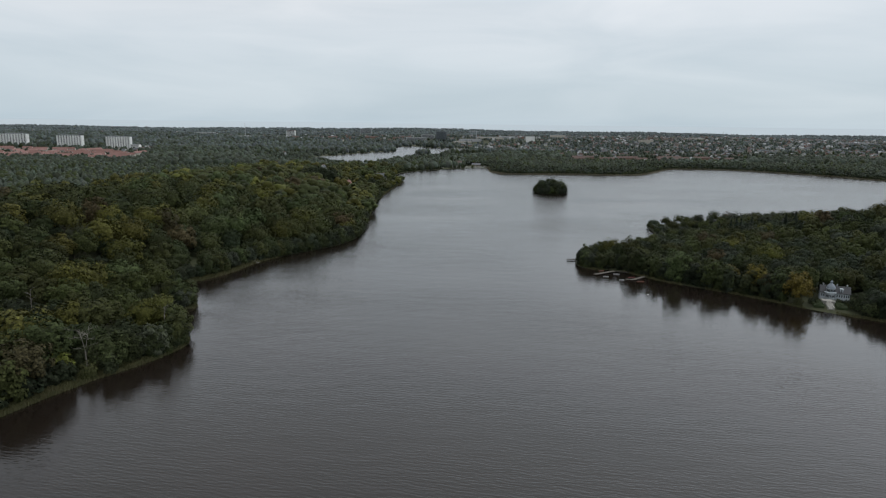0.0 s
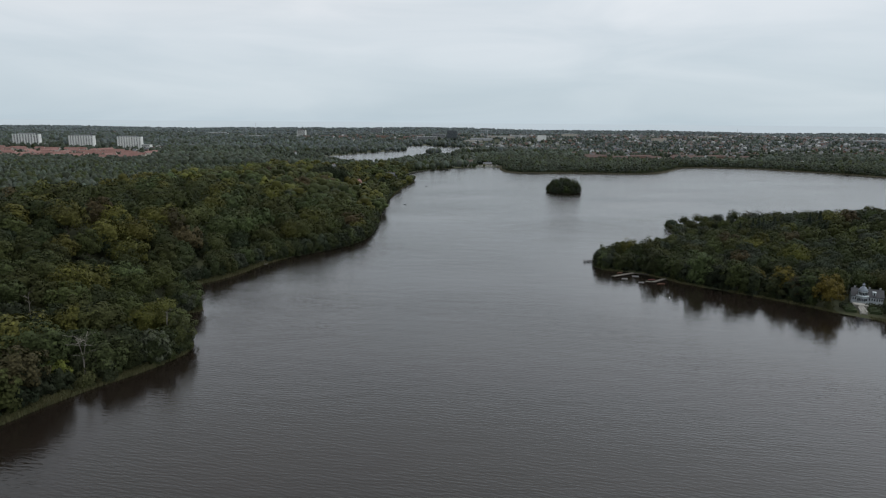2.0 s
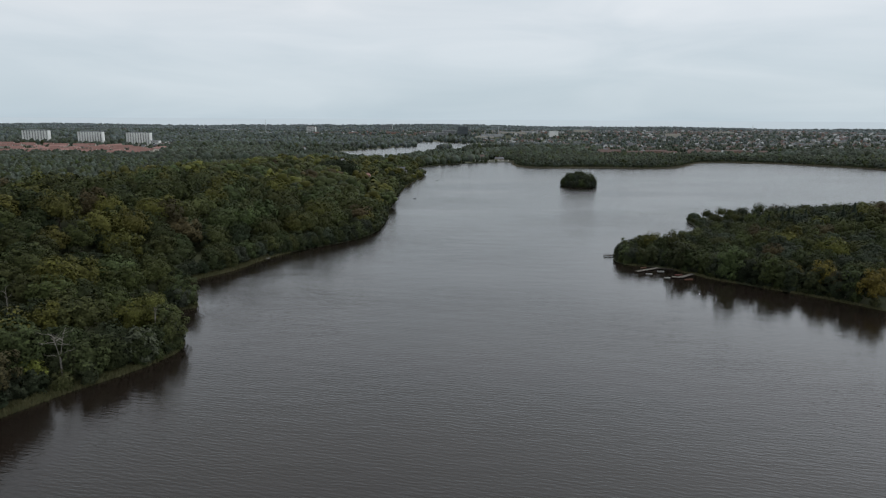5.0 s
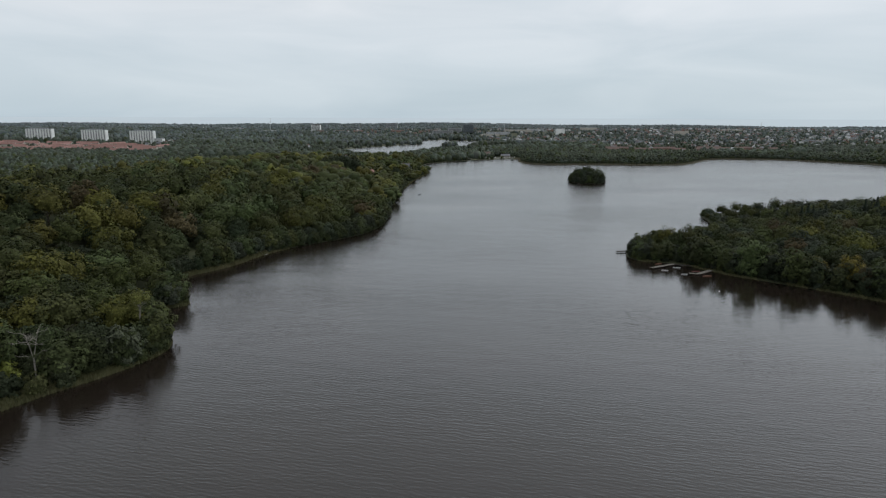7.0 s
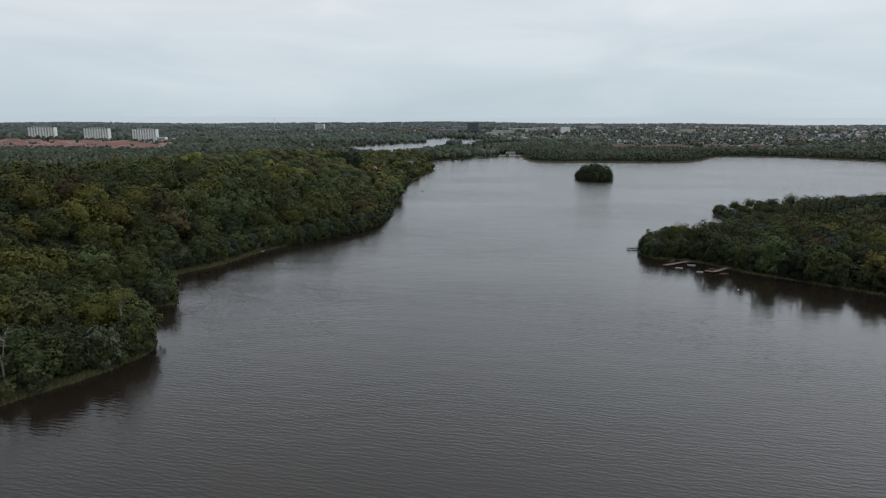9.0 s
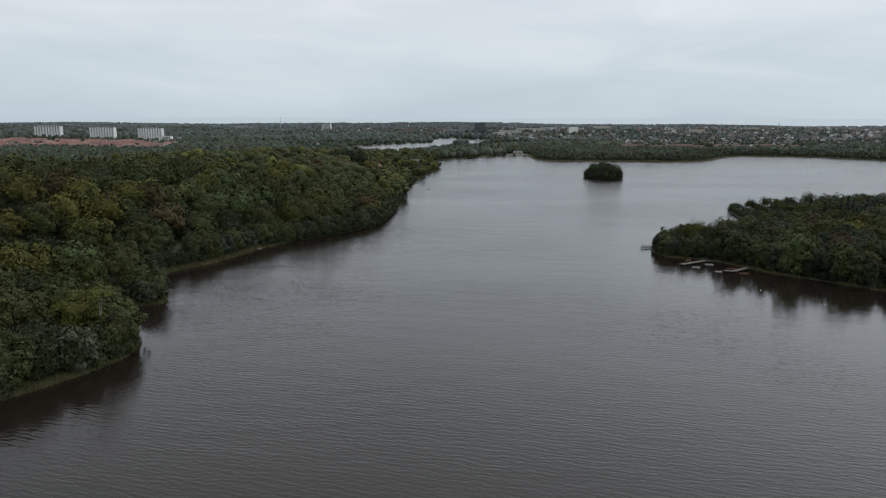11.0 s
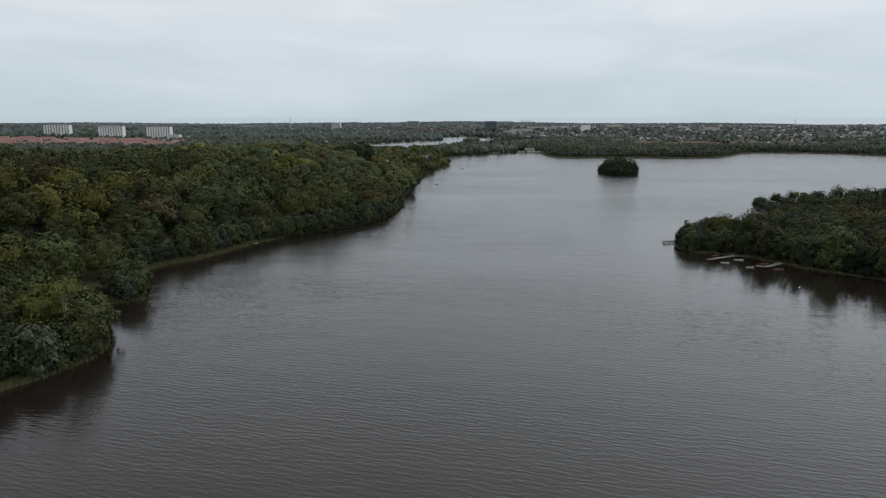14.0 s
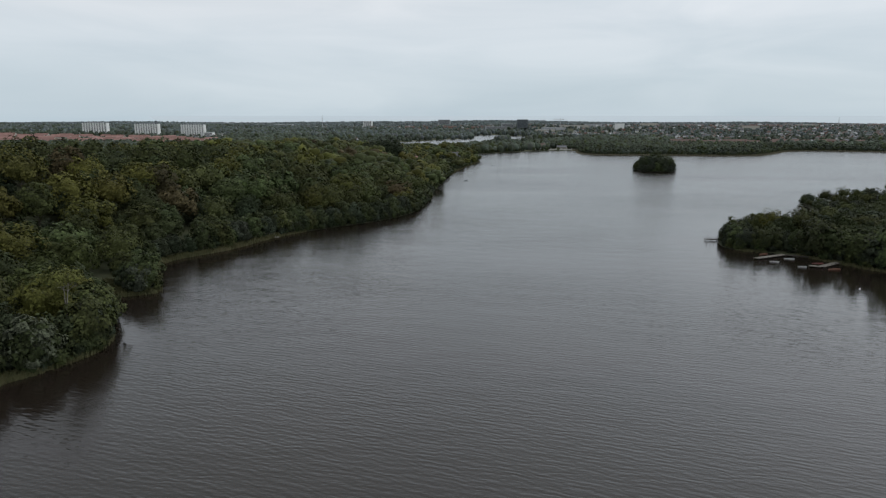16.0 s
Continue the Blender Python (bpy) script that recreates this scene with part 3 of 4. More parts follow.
wild = (brink[:, 0] < 0) & (brink[:, 1] > 268) & ~((brink[:, 1] > 314) & (brink[:, 1] < 458))
near_brink = brink[wild & (brink[:, 1] < 560)]
woods(near_brink, 70, (-110, 300), 0.72, "shore", "at the brink of the lake", "bushes along the brink of the lake", "bushes of the shore", 42, low=0.4, fine=BUSH, name="willow_bush")
far_brink = brink[wild & (brink[:, 1] >= 560) & (brink[:, 1] < 1120)]
woods(far_brink, 0, (0, 0), 0.72, "shore", "", "bushes along the brink of the far shore", "", 43, low=0.4, plain=[crown_arrays(rng, w, t, b, 6, 20, 1.0) for w, t, b in LOW])
head_brink = along(LAKE, 4.0, 2.6, 45)
head_brink = head_brink[(head_brink[:, 0] > 98) & (head_brink[:, 0] < 262) & (head_brink[:, 1] < 640) & (head_brink[:, 1] > 300)]
woods(head_brink, 50, (140, 410), 0.6, "shore", "among the headland's reeds", "bushes along the headland", "bushes of the headland", 46, low=0.4, fine=BUSH, name="willow_bush")
spit = np.array([(-136, 341), (-140, 343), (-133.5, 344), (-138, 346)], float)
woods(spit, 4, (-130, 340), 1.3, "shore", "on a low spit in the water", "", "bushes of the spit", 36, low=-2, fine=FINE_LOW, name="willow_bush")
for x, y, k, kind, c, words in ((-119.0, 272.0, 1.25, FINE_LOW[1], (0.0572, 0.065, 0.0416), "silvery grey-green willow tree on the lake's brink"),
                                (-145.0, 248.3, 0.95, FINE_LOW[1], (0.1014, 0.1144, 0.026), "fresh yellow-green willow tree by the shore"),
                                (-133.0, 246.0, 0.74, FINE_LOW[3], (0.052, 0.0559, 0.0221), "rounded olive-green willow bush by the shore"),
                                (-140.5, 247.0, 0.66, FINE_LOW[2], (0.0286, 0.0364, 0.0182), "low dark green willow bush by the shore"),
                                (-141.0, 255.0, 0.85, FINE_LOW[1], (0.0312, 0.0377, 0.0182), "dark green willow tree by the shore"),
                                (-128.5, 252.5, 0.80, FINE_LOW[0], (0.0338, 0.0403, 0.0208), "grey-green willow bush by the shore"),
                                (-117.6, 282.0, 1.05, FINE_LOW[0], (0.0286, 0.0364, 0.0169), "dark green willow bush at the shore's tip"),
                                (230.5, 345.5, 1.05, FINE_LOW[0], (0.0286, 0.0364, 0.0169), "dark green willow tree beside the villa garden"),
                                (204.5, 357.0, 0.55, FINE_LOW[3], (0.0468, 0.0494, 0.0208), "low olive-green willow bush under a maple"),
                                (-131.0, 303.5, 0.80, FINE[2], (0.0858, 0.0858, 0.0234), "tall yellow-green ash tree near the shore's tip")):
    tree(kind, Matrix.LocRotScale((x, y, float(height(x, y)) - 0.2), Euler((0, 0, x)), (k, k, k * 1.1)), c, words, "trees of the water's edge", "ash_tree" if kind is FINE[2] else "willow_tree")
for x, y, k, c in ((205.5, 360, 1.08, (0.091, 0.0715, 0.0156)), (193, 384, 1.0, (0.0858, 0.0715, 0.0143)), (211, 380, 0.72, (0.065, 0.0572, 0.0156)), (186, 404, 0.76, (0.0728, 0.0624, 0.0156)), (246, 392, 0.76, (0.0676, 0.0585, 0.0156))):
    tree(FINE[int(x) % 3 * 2], Matrix.LocRotScale((x, y, float(height(x, y)) - 0.9), Euler((0, 0, x)), (k, k, k)), c, "yellow-orange autumn maple tree near the villa", "autumn trees by the villa", "maple_tree")

belt = scatter(66, 1150, 1230, 1660, 8.6, 19)
belt = belt[(belt[:, 1] < 1650 - 60 * ((belt[:, 0] > 320) & (belt[:, 0] < 680))) & ((belt[:, 0] < 560) | (belt[:, 1] < 1520))]
front = land(belt[:, 0], belt[:, 1]) < 70
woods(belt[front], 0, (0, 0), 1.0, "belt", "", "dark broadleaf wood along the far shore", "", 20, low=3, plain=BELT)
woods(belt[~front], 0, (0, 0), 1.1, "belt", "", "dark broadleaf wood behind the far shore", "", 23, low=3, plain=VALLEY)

r = np.random.default_rng(21)
fy = 1290 * (4850 / 1290) ** r.uniform(0, 1, 40000)
fx = r.uniform(-0.90, 0.76, len(fy)) * fy
isle_a, isle_r = r.uniform(0, 6.283, 60), np.sqrt(r.uniform(0, 1, 60)) * 22
fx, fy = np.concatenate([fx, -51 + isle_r * np.cos(isle_a)]), np.concatenate([fy, 1986 + isle_r * np.sin(isle_a)])
fp = np.stack([fx, fy], 1)
fd = land(fx, fy)


def in_town(x, y):
    """How densely built: nought to one."""
    right = ease(x / y, 0.14, 0.26) * ease(y, 1600, 1850) * (1 - ease(y, 3300, 3900))
    middle = ease(x / y, -0.02, 0.05) * (1 - ease(x / y, 0.16, 0.22)) * ease(y, 1900, 2200) * (1 - ease(y, 3000, 3400)) * 0.9
    upper = ease(x / y, -0.30, -0.22) * (1 - ease(x / y, -0.06, 0.0)) * ease(y, 2600, 2750) * (1 - ease(y, 3100, 3300)) * 0.6
    left = ease(-x / y, 0.40, 0.46) * ease(y, 1480, 1560) * (1 - ease(y, 1850, 2000)) * 0.5
    return np.clip(right + middle + upper + left, 0, 1)


def stands(x, y):
    """Slow swells between nought and one: where woods stand taller and darker."""
    return 0.5 + 0.5 * np.sin(x / 97 + 1.7 * np.sin(y / 210)) * np.sin(y / 143 + 1.3 * np.sin(x / 260))


built = in_town(fx, fy)
in_belt = (fx > 66) & (fy < 1650) & ((fx < 560) | (fy < 1520))
rows = ((fx / fy < -0.46) & (fy > 1480) & (fy < 1800)) | ((fx > 330) & (fx < 800) & (fy > 1630) & (fy < 1750))
keep = ~in_belt & (fd > 3) & clear(fp) & (r.uniform(0, 1, len(fy)) > 0.3 * built + 0.4 * rows)
tall = stands(fx, fy)
size = r.uniform(0.7, 1.25, len(fy)) * (0.85 + 0.35 * tall) * (1 - 0.34 * built) * (1 + 0.12 * ease(fy, 2600, 4600))
size = size * np.where(rows, 0.62, np.where((fx / fy < -0.46) & (fy < 1500), 0.74, 1.0))
flat = 1 - 0.42 * ease(fy, 2300, 3400)
size = size * np.where((inside_distance(FAR_LAKE, fx, fy) > -160) & (fy < 1900), 0.62, 1.0)
# haze is painted by distance: each farther band of woods gets a paler mix
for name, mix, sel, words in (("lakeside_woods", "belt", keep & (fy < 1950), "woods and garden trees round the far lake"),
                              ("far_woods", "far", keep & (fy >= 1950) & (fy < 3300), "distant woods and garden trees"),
                              ("ridge_woods", "ridge", keep & (fy >= 3300) & (r.uniform(0, 1, len(fy)) < 0.85), "woods on the far ridge, paled by painted haze")):
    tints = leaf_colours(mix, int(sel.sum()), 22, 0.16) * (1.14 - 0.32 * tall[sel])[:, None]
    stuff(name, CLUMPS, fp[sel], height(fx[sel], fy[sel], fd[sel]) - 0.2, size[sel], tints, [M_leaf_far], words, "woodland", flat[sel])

# ---- kit for built things ----


def box_np(x, y, z, sx, sy, sz, turn=0.0):
    """A box with its foot's middle at x, y, z."""
    v = np.array([(a * sx / 2, b * sy / 2, c * sz) for c in (0, 1) for b in (-1, 1) for a in (-1, 1)], float)
    c, q = math.cos(turn), math.sin(turn)
    v = np.stack([v[:, 0] * c - v[:, 1] * q + x, v[:, 0] * q + v[:, 1] * c + y, v[:, 2] + z], 1)
    return v, np.array([(0, 2, 3, 1), (4, 5, 7, 6), (0, 1, 5, 4), (1, 3, 7, 5), (3, 2, 6, 7), (2, 0, 4, 6)])


def gable_np(z, sx, sy, rise, lap=0.5):
    """A gabled roof with eaves, ridge along x."""
    a, b, t = sx / 2 + lap, sy / 2 + lap, 0.3
    drop = rise * lap / (sy / 2)
    v = []
    for x in (-a, a):
        v += [(x, -b, z - drop), (x, 0, z + rise), (x, b, z - drop), (x, -b, z - drop - t), (x, 0, z + rise - t), (x, b, z - drop - t)]
    f = [(0, 6, 7, 1), (1, 7, 8, 2), (3, 4, 10, 9), (4, 5, 11, 10), (0, 1, 4, 3), (1, 2, 5, 4), (6, 9, 10, 7), (7, 10, 11, 8), (0, 3, 9, 6), (2, 8, 11, 5)]
    return np.array(v), np.array(f)


def gable_walls_np(sx, sy, sz, rise):
    a, b = sx / 2, sy / 2
    v = np.array([(-a, -b, 0), (a, -b, 0), (a, b, 0), (-a, b, 0), (-a, -b, sz), (a, -b, sz), (a, b, sz), (-a, b, sz), (-a, 0, sz + rise), (a, 0, sz + rise)], float)
    f = np.array([(0, 1, 5, 4), (2, 3, 7, 6), (1, 2, 6, 5), (3, 0, 4, 7), (5, 6, 9, 9), (7, 4, 8, 8), (0, 3, 2, 1)])
    return v, f


def quads(name, arrays, mat):
    """A mesh from quads, some of which may be triangles with a doubled corner."""
    v, f = arrays
    me = bpy.data.meshes.new(name)
    me.from_pydata([tuple(p) for p in v], [], [tuple(dict.fromkeys(int(i) for i in q)) for q in f])
    me.materials.append(mat)
    me.update()
    return me


def lathe_np(profile, sides=16):
    vs, fs = [], []
    for rad, z in profile:
        for j in range(sides):
            a = 2 * math.pi * j / sides
            vs.append((rad * math.cos(a), rad * math.sin(a), z))
    for i in range(len(profile) - 1):
        for j in range(sides):
            k = (j + 1) % sides
            fs.append((i * sides + j, i * sides + k, (i + 1) * sides + k, (i + 1) * sides + j))
    return np.array(vs), np.array(fs)


M_villa = material("blue_grey_white_render", ((0.42, 0.46, 0.49), (0.55, 0.59, 0.62)), 0.8, 0.5)
# far white cladding, dulled in its colour to stand in for haze
M_pale = material("weathered_pale_cladding", ((0.26, 0.27, 0.28), (0.36, 0.37, 0.37)), 0.8, 0.1)
M_brick = material("brick_wall", ((0.15, 0.092, 0.072), (0.23, 0.142, 0.112)), 0.9, 0.6)
M_cream = material("cream_render", ((0.33, 0.31, 0.27), (0.44, 0.41, 0.36)), 0.9, 0.5)
M_grey = material("grey_render", ((0.26, 0.27, 0.28), (0.38, 0.39, 0.40)), 0.85, 0.5)
M_dark_slate = material("dark_slate_roof", ((0.035, 0.037, 0.042), (0.065, 0.068, 0.075)), 0.6, 0.8)
M_slate = material("slate_roof", ((0.07, 0.075, 0.085), (0.12, 0.125, 0.14)), 0.6, 0.8)
M_dark = material("dark_cladding", ((0.09, 0.105, 0.115), (0.12, 0.135, 0.145)), 0.5, 0.4)
M_glass = material("window_glass", ((0.02, 0.025, 0.03), (0.035, 0.04, 0.045)), 0.12, 0.3, spec=0.6)
M_wood = material("weathered_planks", ((0.10, 0.092, 0.078), (0.17, 0.158, 0.138)), 0.85, 2.5)
M_tar = material("dark_timber", ((0.03, 0.026, 0.022), (0.06, 0.05, 0.042)), 0.9, 2.0)
M_stone = material("pale_stone", ((0.24, 0.23, 0.21), (0.36, 0.35, 0.32)), 0.85, 1.2)
M_lawn = material("mown_lawn", ((0.05, 0.085, 0.022), (0.075, 0.11, 0.03)), 0.95, 0.5)
M_hedge = material("clipped_hedge", ((0.022, 0.034, 0.014), (0.04, 0.055, 0.02)), 0.9, 2.0)
M_zinc = material("zinc_dome", ((0.17, 0.20, 0.23), (0.25, 0.28, 0.32)), 0.5, 0.8, metal=0.3)
M_red = material("red_paint", ((0.10, 0.034, 0.03), (0.15, 0.045, 0.038)), 0.5, 2.0)
M_orange = material("orange_paint", ((0.13, 0.065, 0.042), (0.18, 0.085, 0.055)), 0.5, 2.0)
M_boat = material("worn_white_paint", ((0.34, 0.35, 0.35), (0.48, 0.48, 0.47)), 0.6, 1.5)
M_steel = material("galvanised_steel", ((0.30, 0.31, 0.32), (0.42, 0.43, 0.44)), 0.4, 1.0, metal=0.8)
M_deadwood = material("bleached_deadwood", ((0.12, 0.11, 0.095), (0.23, 0.21, 0.185)), 0.85, 2.0)

# ---- towers behind the red rows ----


def apartment_tower(x, y, turn, wide, label):
    """A slab of fifteen storeys: white piers, recessed balconies, a dark roof storey."""
    z = float(height(x, y)) - 4
    ob = new("apartment_tower")
    ob.matrix_world = pose(x, y, z, 0, 0, turn)
    deep, tall = 12.0, 39.5
    part("core", quads("core", box_np(0, 1.2, 0, wide - 1.0, deep - 2.4, tall), M_grey), ob)
    bays = 9
    step = wide / bays
    pier = quads("pier", box_np(0, 0, 0, 3.3, deep, tall + 0.5), M_white)
    for i in range(bays + 1):
        part("pier", pier, ob).location = (-wide / 2 + i * step, 0, 0)
    rail = quads("balcony", box_np(0, 0, 0, step - 3.3, 1.3, 1.25), M_white)
    pane = quads("window", box_np(0, 1.0, 1.3, step - 3.7, 0.3, 1.5), M_glass)
    for i in range(bays):
        for k in range(13):
            deck = part("balcony", rail, ob)
            deck.location = (-wide / 2 + (i + 0.5) * step, -deep / 2 + 1.3, 2.0 + 2.95 * k)
            part("window", pane, deck)
    roof = part("roof", quads("roof", box_np(0, 0, tall + 0.5, wide + 0.6, deep + 0.4, 0.7), M_pale), ob)
    part("roof_storey", quads("roof_storey", box_np(-1, 1, tall + 1.2, wide * 0.66, 7, 1.6), M_pale), roof)
    if "chimney" in label:
        part("chimney", quads("chimney", box_np(wide * 0.4, 1, tall + 1.2, 3.0, 3.0, 8.5), M_slate), roof)
    return tagged(ob, label, "tower block", "slab towers")


apartment_tower(-1233, 1885, -3, 77.0, "white slab apartment tower with vertical balcony bays")
apartment_tower(-1066, 1875, -3, 71.0, "white slab apartment tower with a roof chimney")
apartment_tower(-921, 1865, -3, 68.0, "white slab apartment tower beside a low annex")


def hall(x, y, turn, sx, sy, sz, wall, roof, label, category="building", bays=0, base=None):
    """A flat-roofed building with a parapet and bands of windows."""
    z = (float(height(x, y)) if base is None else base) - 1
    ob = new("flat_roofed_building")
    ob.matrix_world = pose(x, y, z, 0, 0, turn)
    part("wall", quads("wall", box_np(0, 0, 0, sx, sy, sz + 1), wall), ob)
    part("roof", quads("roof", box_np(0, 0, sz + 1, sx + 0.6, sy + 0.6, 0.6), roof), ob)
    floors = max(1, int(sz / 3.3))
    if bays:
        band = quads("window_band", box_np(0, 0, 0, sx * 0.9, 0.3, 1.5), M_glass)
        for k in range(floors):
            part("window_band", band, ob).location = (0, -sy / 2 - 0.05, 2.2 + 3.3 * k)
    return tagged(ob, label, category)


hall(-876, 1865, -3, 30, 14, 15, M_white, M_slate, "pale low-rise annex beside a slab tower", bays=1)
hall(367, 2600, 0, 33, 18, 24, M_white, M_slate, "white windowless block over the town roofs")
hall(8, 2750, 0, 44, 22, 31, M_dark, M_dark, "tall dark-clad office block near the lake", bays=1, base=25)
hall(-688, 3000, 0, 40, 18, 30, M_white, M_redroof, "white block with a red roof edge", bays=1)
hall(-395, 3480, 0, 62, 20, 28, M_pale, M_slate, "long grey apartment block on the ridge", bays=1)
hall(-100, 2790, 5, 88, 30, 14, M_pale, M_pale, "long white institutional building", bays=1)
hall(-50, 2860, 0, 60, 26, 18, M_pale, M_pale, "white flat-roofed institutional building", bays=1)
hall(1560, 2420, -6, 118, 26, 9, M_pale, M_pale, "long low white warehouse")
hall(1150, 2900, 0, 80, 30, 9, M_cream, M_pale, "pale flat-roofed hall among houses")
hall(560, 3050, 4, 70, 30, 14, M_cream, M_pale, "pale flat-roofed hall in the town")
hall(130, 2700, 12, 90, 34, 10, M_grey, M_pale, "pale-roofed shed by the railway")
hall(215, 2800, 8, 110, 36, 9, M_cream, M_grey, "long pale-roofed shed in the town")
hall(95, 2640, 14, 70, 30, 9, M_cream, M_pale, "pale-roofed shed near the water")
hall(300, 2860, 0, 70, 28, 10, M_grey, M_pale, "grey commercial hall with a pale roof")
hall(-1120, 3100, 0, 90, 30, 10, M_pale, M_pale, "white flat-roofed hall in the woods")
hall(-820, 2750, 0, 60, 24, 10, M_pale, M_pale, "white flat-roofed hall in the woods")
hall(820, 2560, 10, 52, 24, 14, M_cream, M_redroof, "cream building with a red roof")


def house_meshes(sx, sy, sz, rise, wall, roof):
    return quads("wall", gable_walls_np(sx, sy, sz, rise), wall), quads("roof", gable_np(sz, sx, sy, rise), roof), quads("chimney", box_np(sx * 0.22, 0.6, sz + rise * 0.55, 0.9, 0.9, rise * 0.45 + 1.1), M_brick)


# long red-roofed terraces
M_house_white = material("house_white", ((0.36, 0.36, 0.35), (0.48, 0.48, 0.46)), 0.85, 0.1)
M_house_red = material("house_red_roof", ((0.085, 0.062, 0.056), (0.145, 0.095, 0.083)), 0.85, 0.1)
TERRACE = [house_meshes(n, 10, 6.5, 4.2, M_cream, M_redroof) for n in (26, 40, 58)]
TERRACE += [house_meshes(n, 10, 6.0, 3.6, M_brick, M_house_red) for n in (30, 44, 58)]


def terrace(k, x, y, turn):
    ob = new("terraced_row")
    ob.matrix_world = pose(x, y, float(height(x, y)) - 0.5, 0, 0, turn)
    part("wall", TERRACE[k][0], ob)
    part("chimney", TERRACE[k][2], part("roof", TERRACE[k][1], ob))
    return tagged(ob, "long terraced row with pale walls and a red tiled roof", "terraced houses", "red-roofed terraces")


r = np.random.default_rng(44)
for row in range(7):
    yy = 1500 + row * 42
    xx = -0.80 * yy
    while xx < -0.475 * yy - 30 + row * 4 + (60 if row in (2, 4) else 0):
        k = int(r.integers(0, 3))
        terrace(k, xx + r.uniform(-6, 6), yy + r.uniform(-9, 9), 4 + r.choice([0, 0, 0, 78]) + r.uniform(-5, 5))
        xx += (44, 58, 78)[k] + r.choice([0, 0, 8, 26])
for row in range(2):
    xx = 345 + row * 18
    while xx < 620:
        k = int(r.integers(0, 3))
        terrace(k + 3, xx + 20, 1668 + row * 44 + (xx - 345) * 0.06 + r.uniform(-5, 5), 3 + r.uniform(-4, 4))
        xx += (70, 92, 118)[k]
for x, y in ((-640, 2870), (-560, 2900), (-470, 2860), (-380, 2830), (-300, 2880), (-230, 2760), (-190, 2850), (-150, 2900), (640, 1700), (705, 1725), (760, 1690)):
    terrace(3 + int(r.integers(0, 3)), x, y, r.uniform(-12, 12))

# detached houses of the town
KINDS = []
for wall, roof in ((M_house_white, M_house_red), (M_brick, M_house_red), (M_cream, M_slate), (M_house_white, M_slate), (M_brick, M_slate), (M_grey, M_house_red), (M_house_white, M_grey)):
    for sx, sy, sz, rise in ((13, 8.5, 4.0, 3.8), (10, 9, 6.4, 3.4)):
        KINDS.append(house_meshes(sx, sy, sz, rise, wall, roof))
hy = 1500 * (3500 / 1500) ** r.uniform(0, 1, 15000)
hx = r.uniform(-0.85, 0.78, len(hy)) * hy
ok = (r.uniform(0, 1, len(hy)) < in_town(hx, hy) * 0.17 + 0.005) & (land(hx, hy) > 30) & ~((hx < -700) & (hy < 1840) & (hx / hy < -0.5))
hx, hy = hx[ok], hy[ok]
order = np.argsort(np.hypot(hx - 700, hy - 1600))
WORDS = ("white house with a red tiled roof", "brick house with a red tiled roof", "cream house with a slate roof", "white house with a dark slate roof",
         "brick house with a dark roof", "grey house with a red roof", "white house with a pale grey roof")
spare = {}
hz = height(hx, hy)
for n, i in enumerate(order):
    k = int(r.integers(0, len(KINDS)))
    m = Matrix.LocRotScale((hx[i], hy[i], float(hz[i]) - 0.2), Euler((0, 0, r.uniform(-1.6, 1.6))), (1, 1, 1))
    if n < 220:
        ob = new("detached_house")
        ob.matrix_world = m
        part("wall", KINDS[k][0], ob)
        part("chimney", KINDS[k][2], part("roof", KINDS[k][1], ob))
        tagged(ob, "small " + WORDS[k // 2] + " among garden trees", "house", "houses of the town")
    else:
        for me in KINDS[k]:
            spare.setdefault(me.materials[0].name, []).append((me, m))
far_v, far_f, far_m, mats = [], [], [], []
for name, items in spare.items():
    mats.append(bpy.data.materials[name])
    for me, m in items:
        n = len(far_v)
        far_v += [tuple(m @ p.co) for p in me.vertices]
        for q in me.polygons:
            far_f.append([n + i for i in q.vertices])
            far_m.append(len(mats) - 1)
me = bpy.data.meshes.new("far_houses")
me.from_pydata(far_v, [], far_f)
for m in mats:
    me.materials.append(m)
me.polygons.foreach_set("material_index", far_m)
tagged(new("far_houses", me), "far houses of the town with red, grey and white roofs", "houses", kind="stuff")

# upright glowing strip, standing in for bright sea and coast behind everything
sea_v = np.array([(-4700, 4930, 0), (4700, 4930, 0), (4700, 4930, 76), (-4700, 4930, 76)], float)
M_sea_glow = bpy.data.materials.new("far_sea")
M_sea_glow.use_nodes = True
M_sea_glow.node_tree.nodes["Principled BSDF"].inputs["Base Color"].default_value = (0.05, 0.06, 0.07, 1)
M_sea_glow.node_tree.nodes["Principled BSDF"].inputs["Emission Color"].default_value = (0.50, 0.575, 0.63, 1)
M_sea_glow.node_tree.nodes["Principled BSDF"].inputs["Emission Strength"].default_value = 0.95
tagged(new("backdrop", quads("backdrop", (sea_v, np.array([(0, 1, 2, 3)])), M_sea_glow)), "glowing upright strip standing in for sea on the horizon", "backdrop", kind="structure")

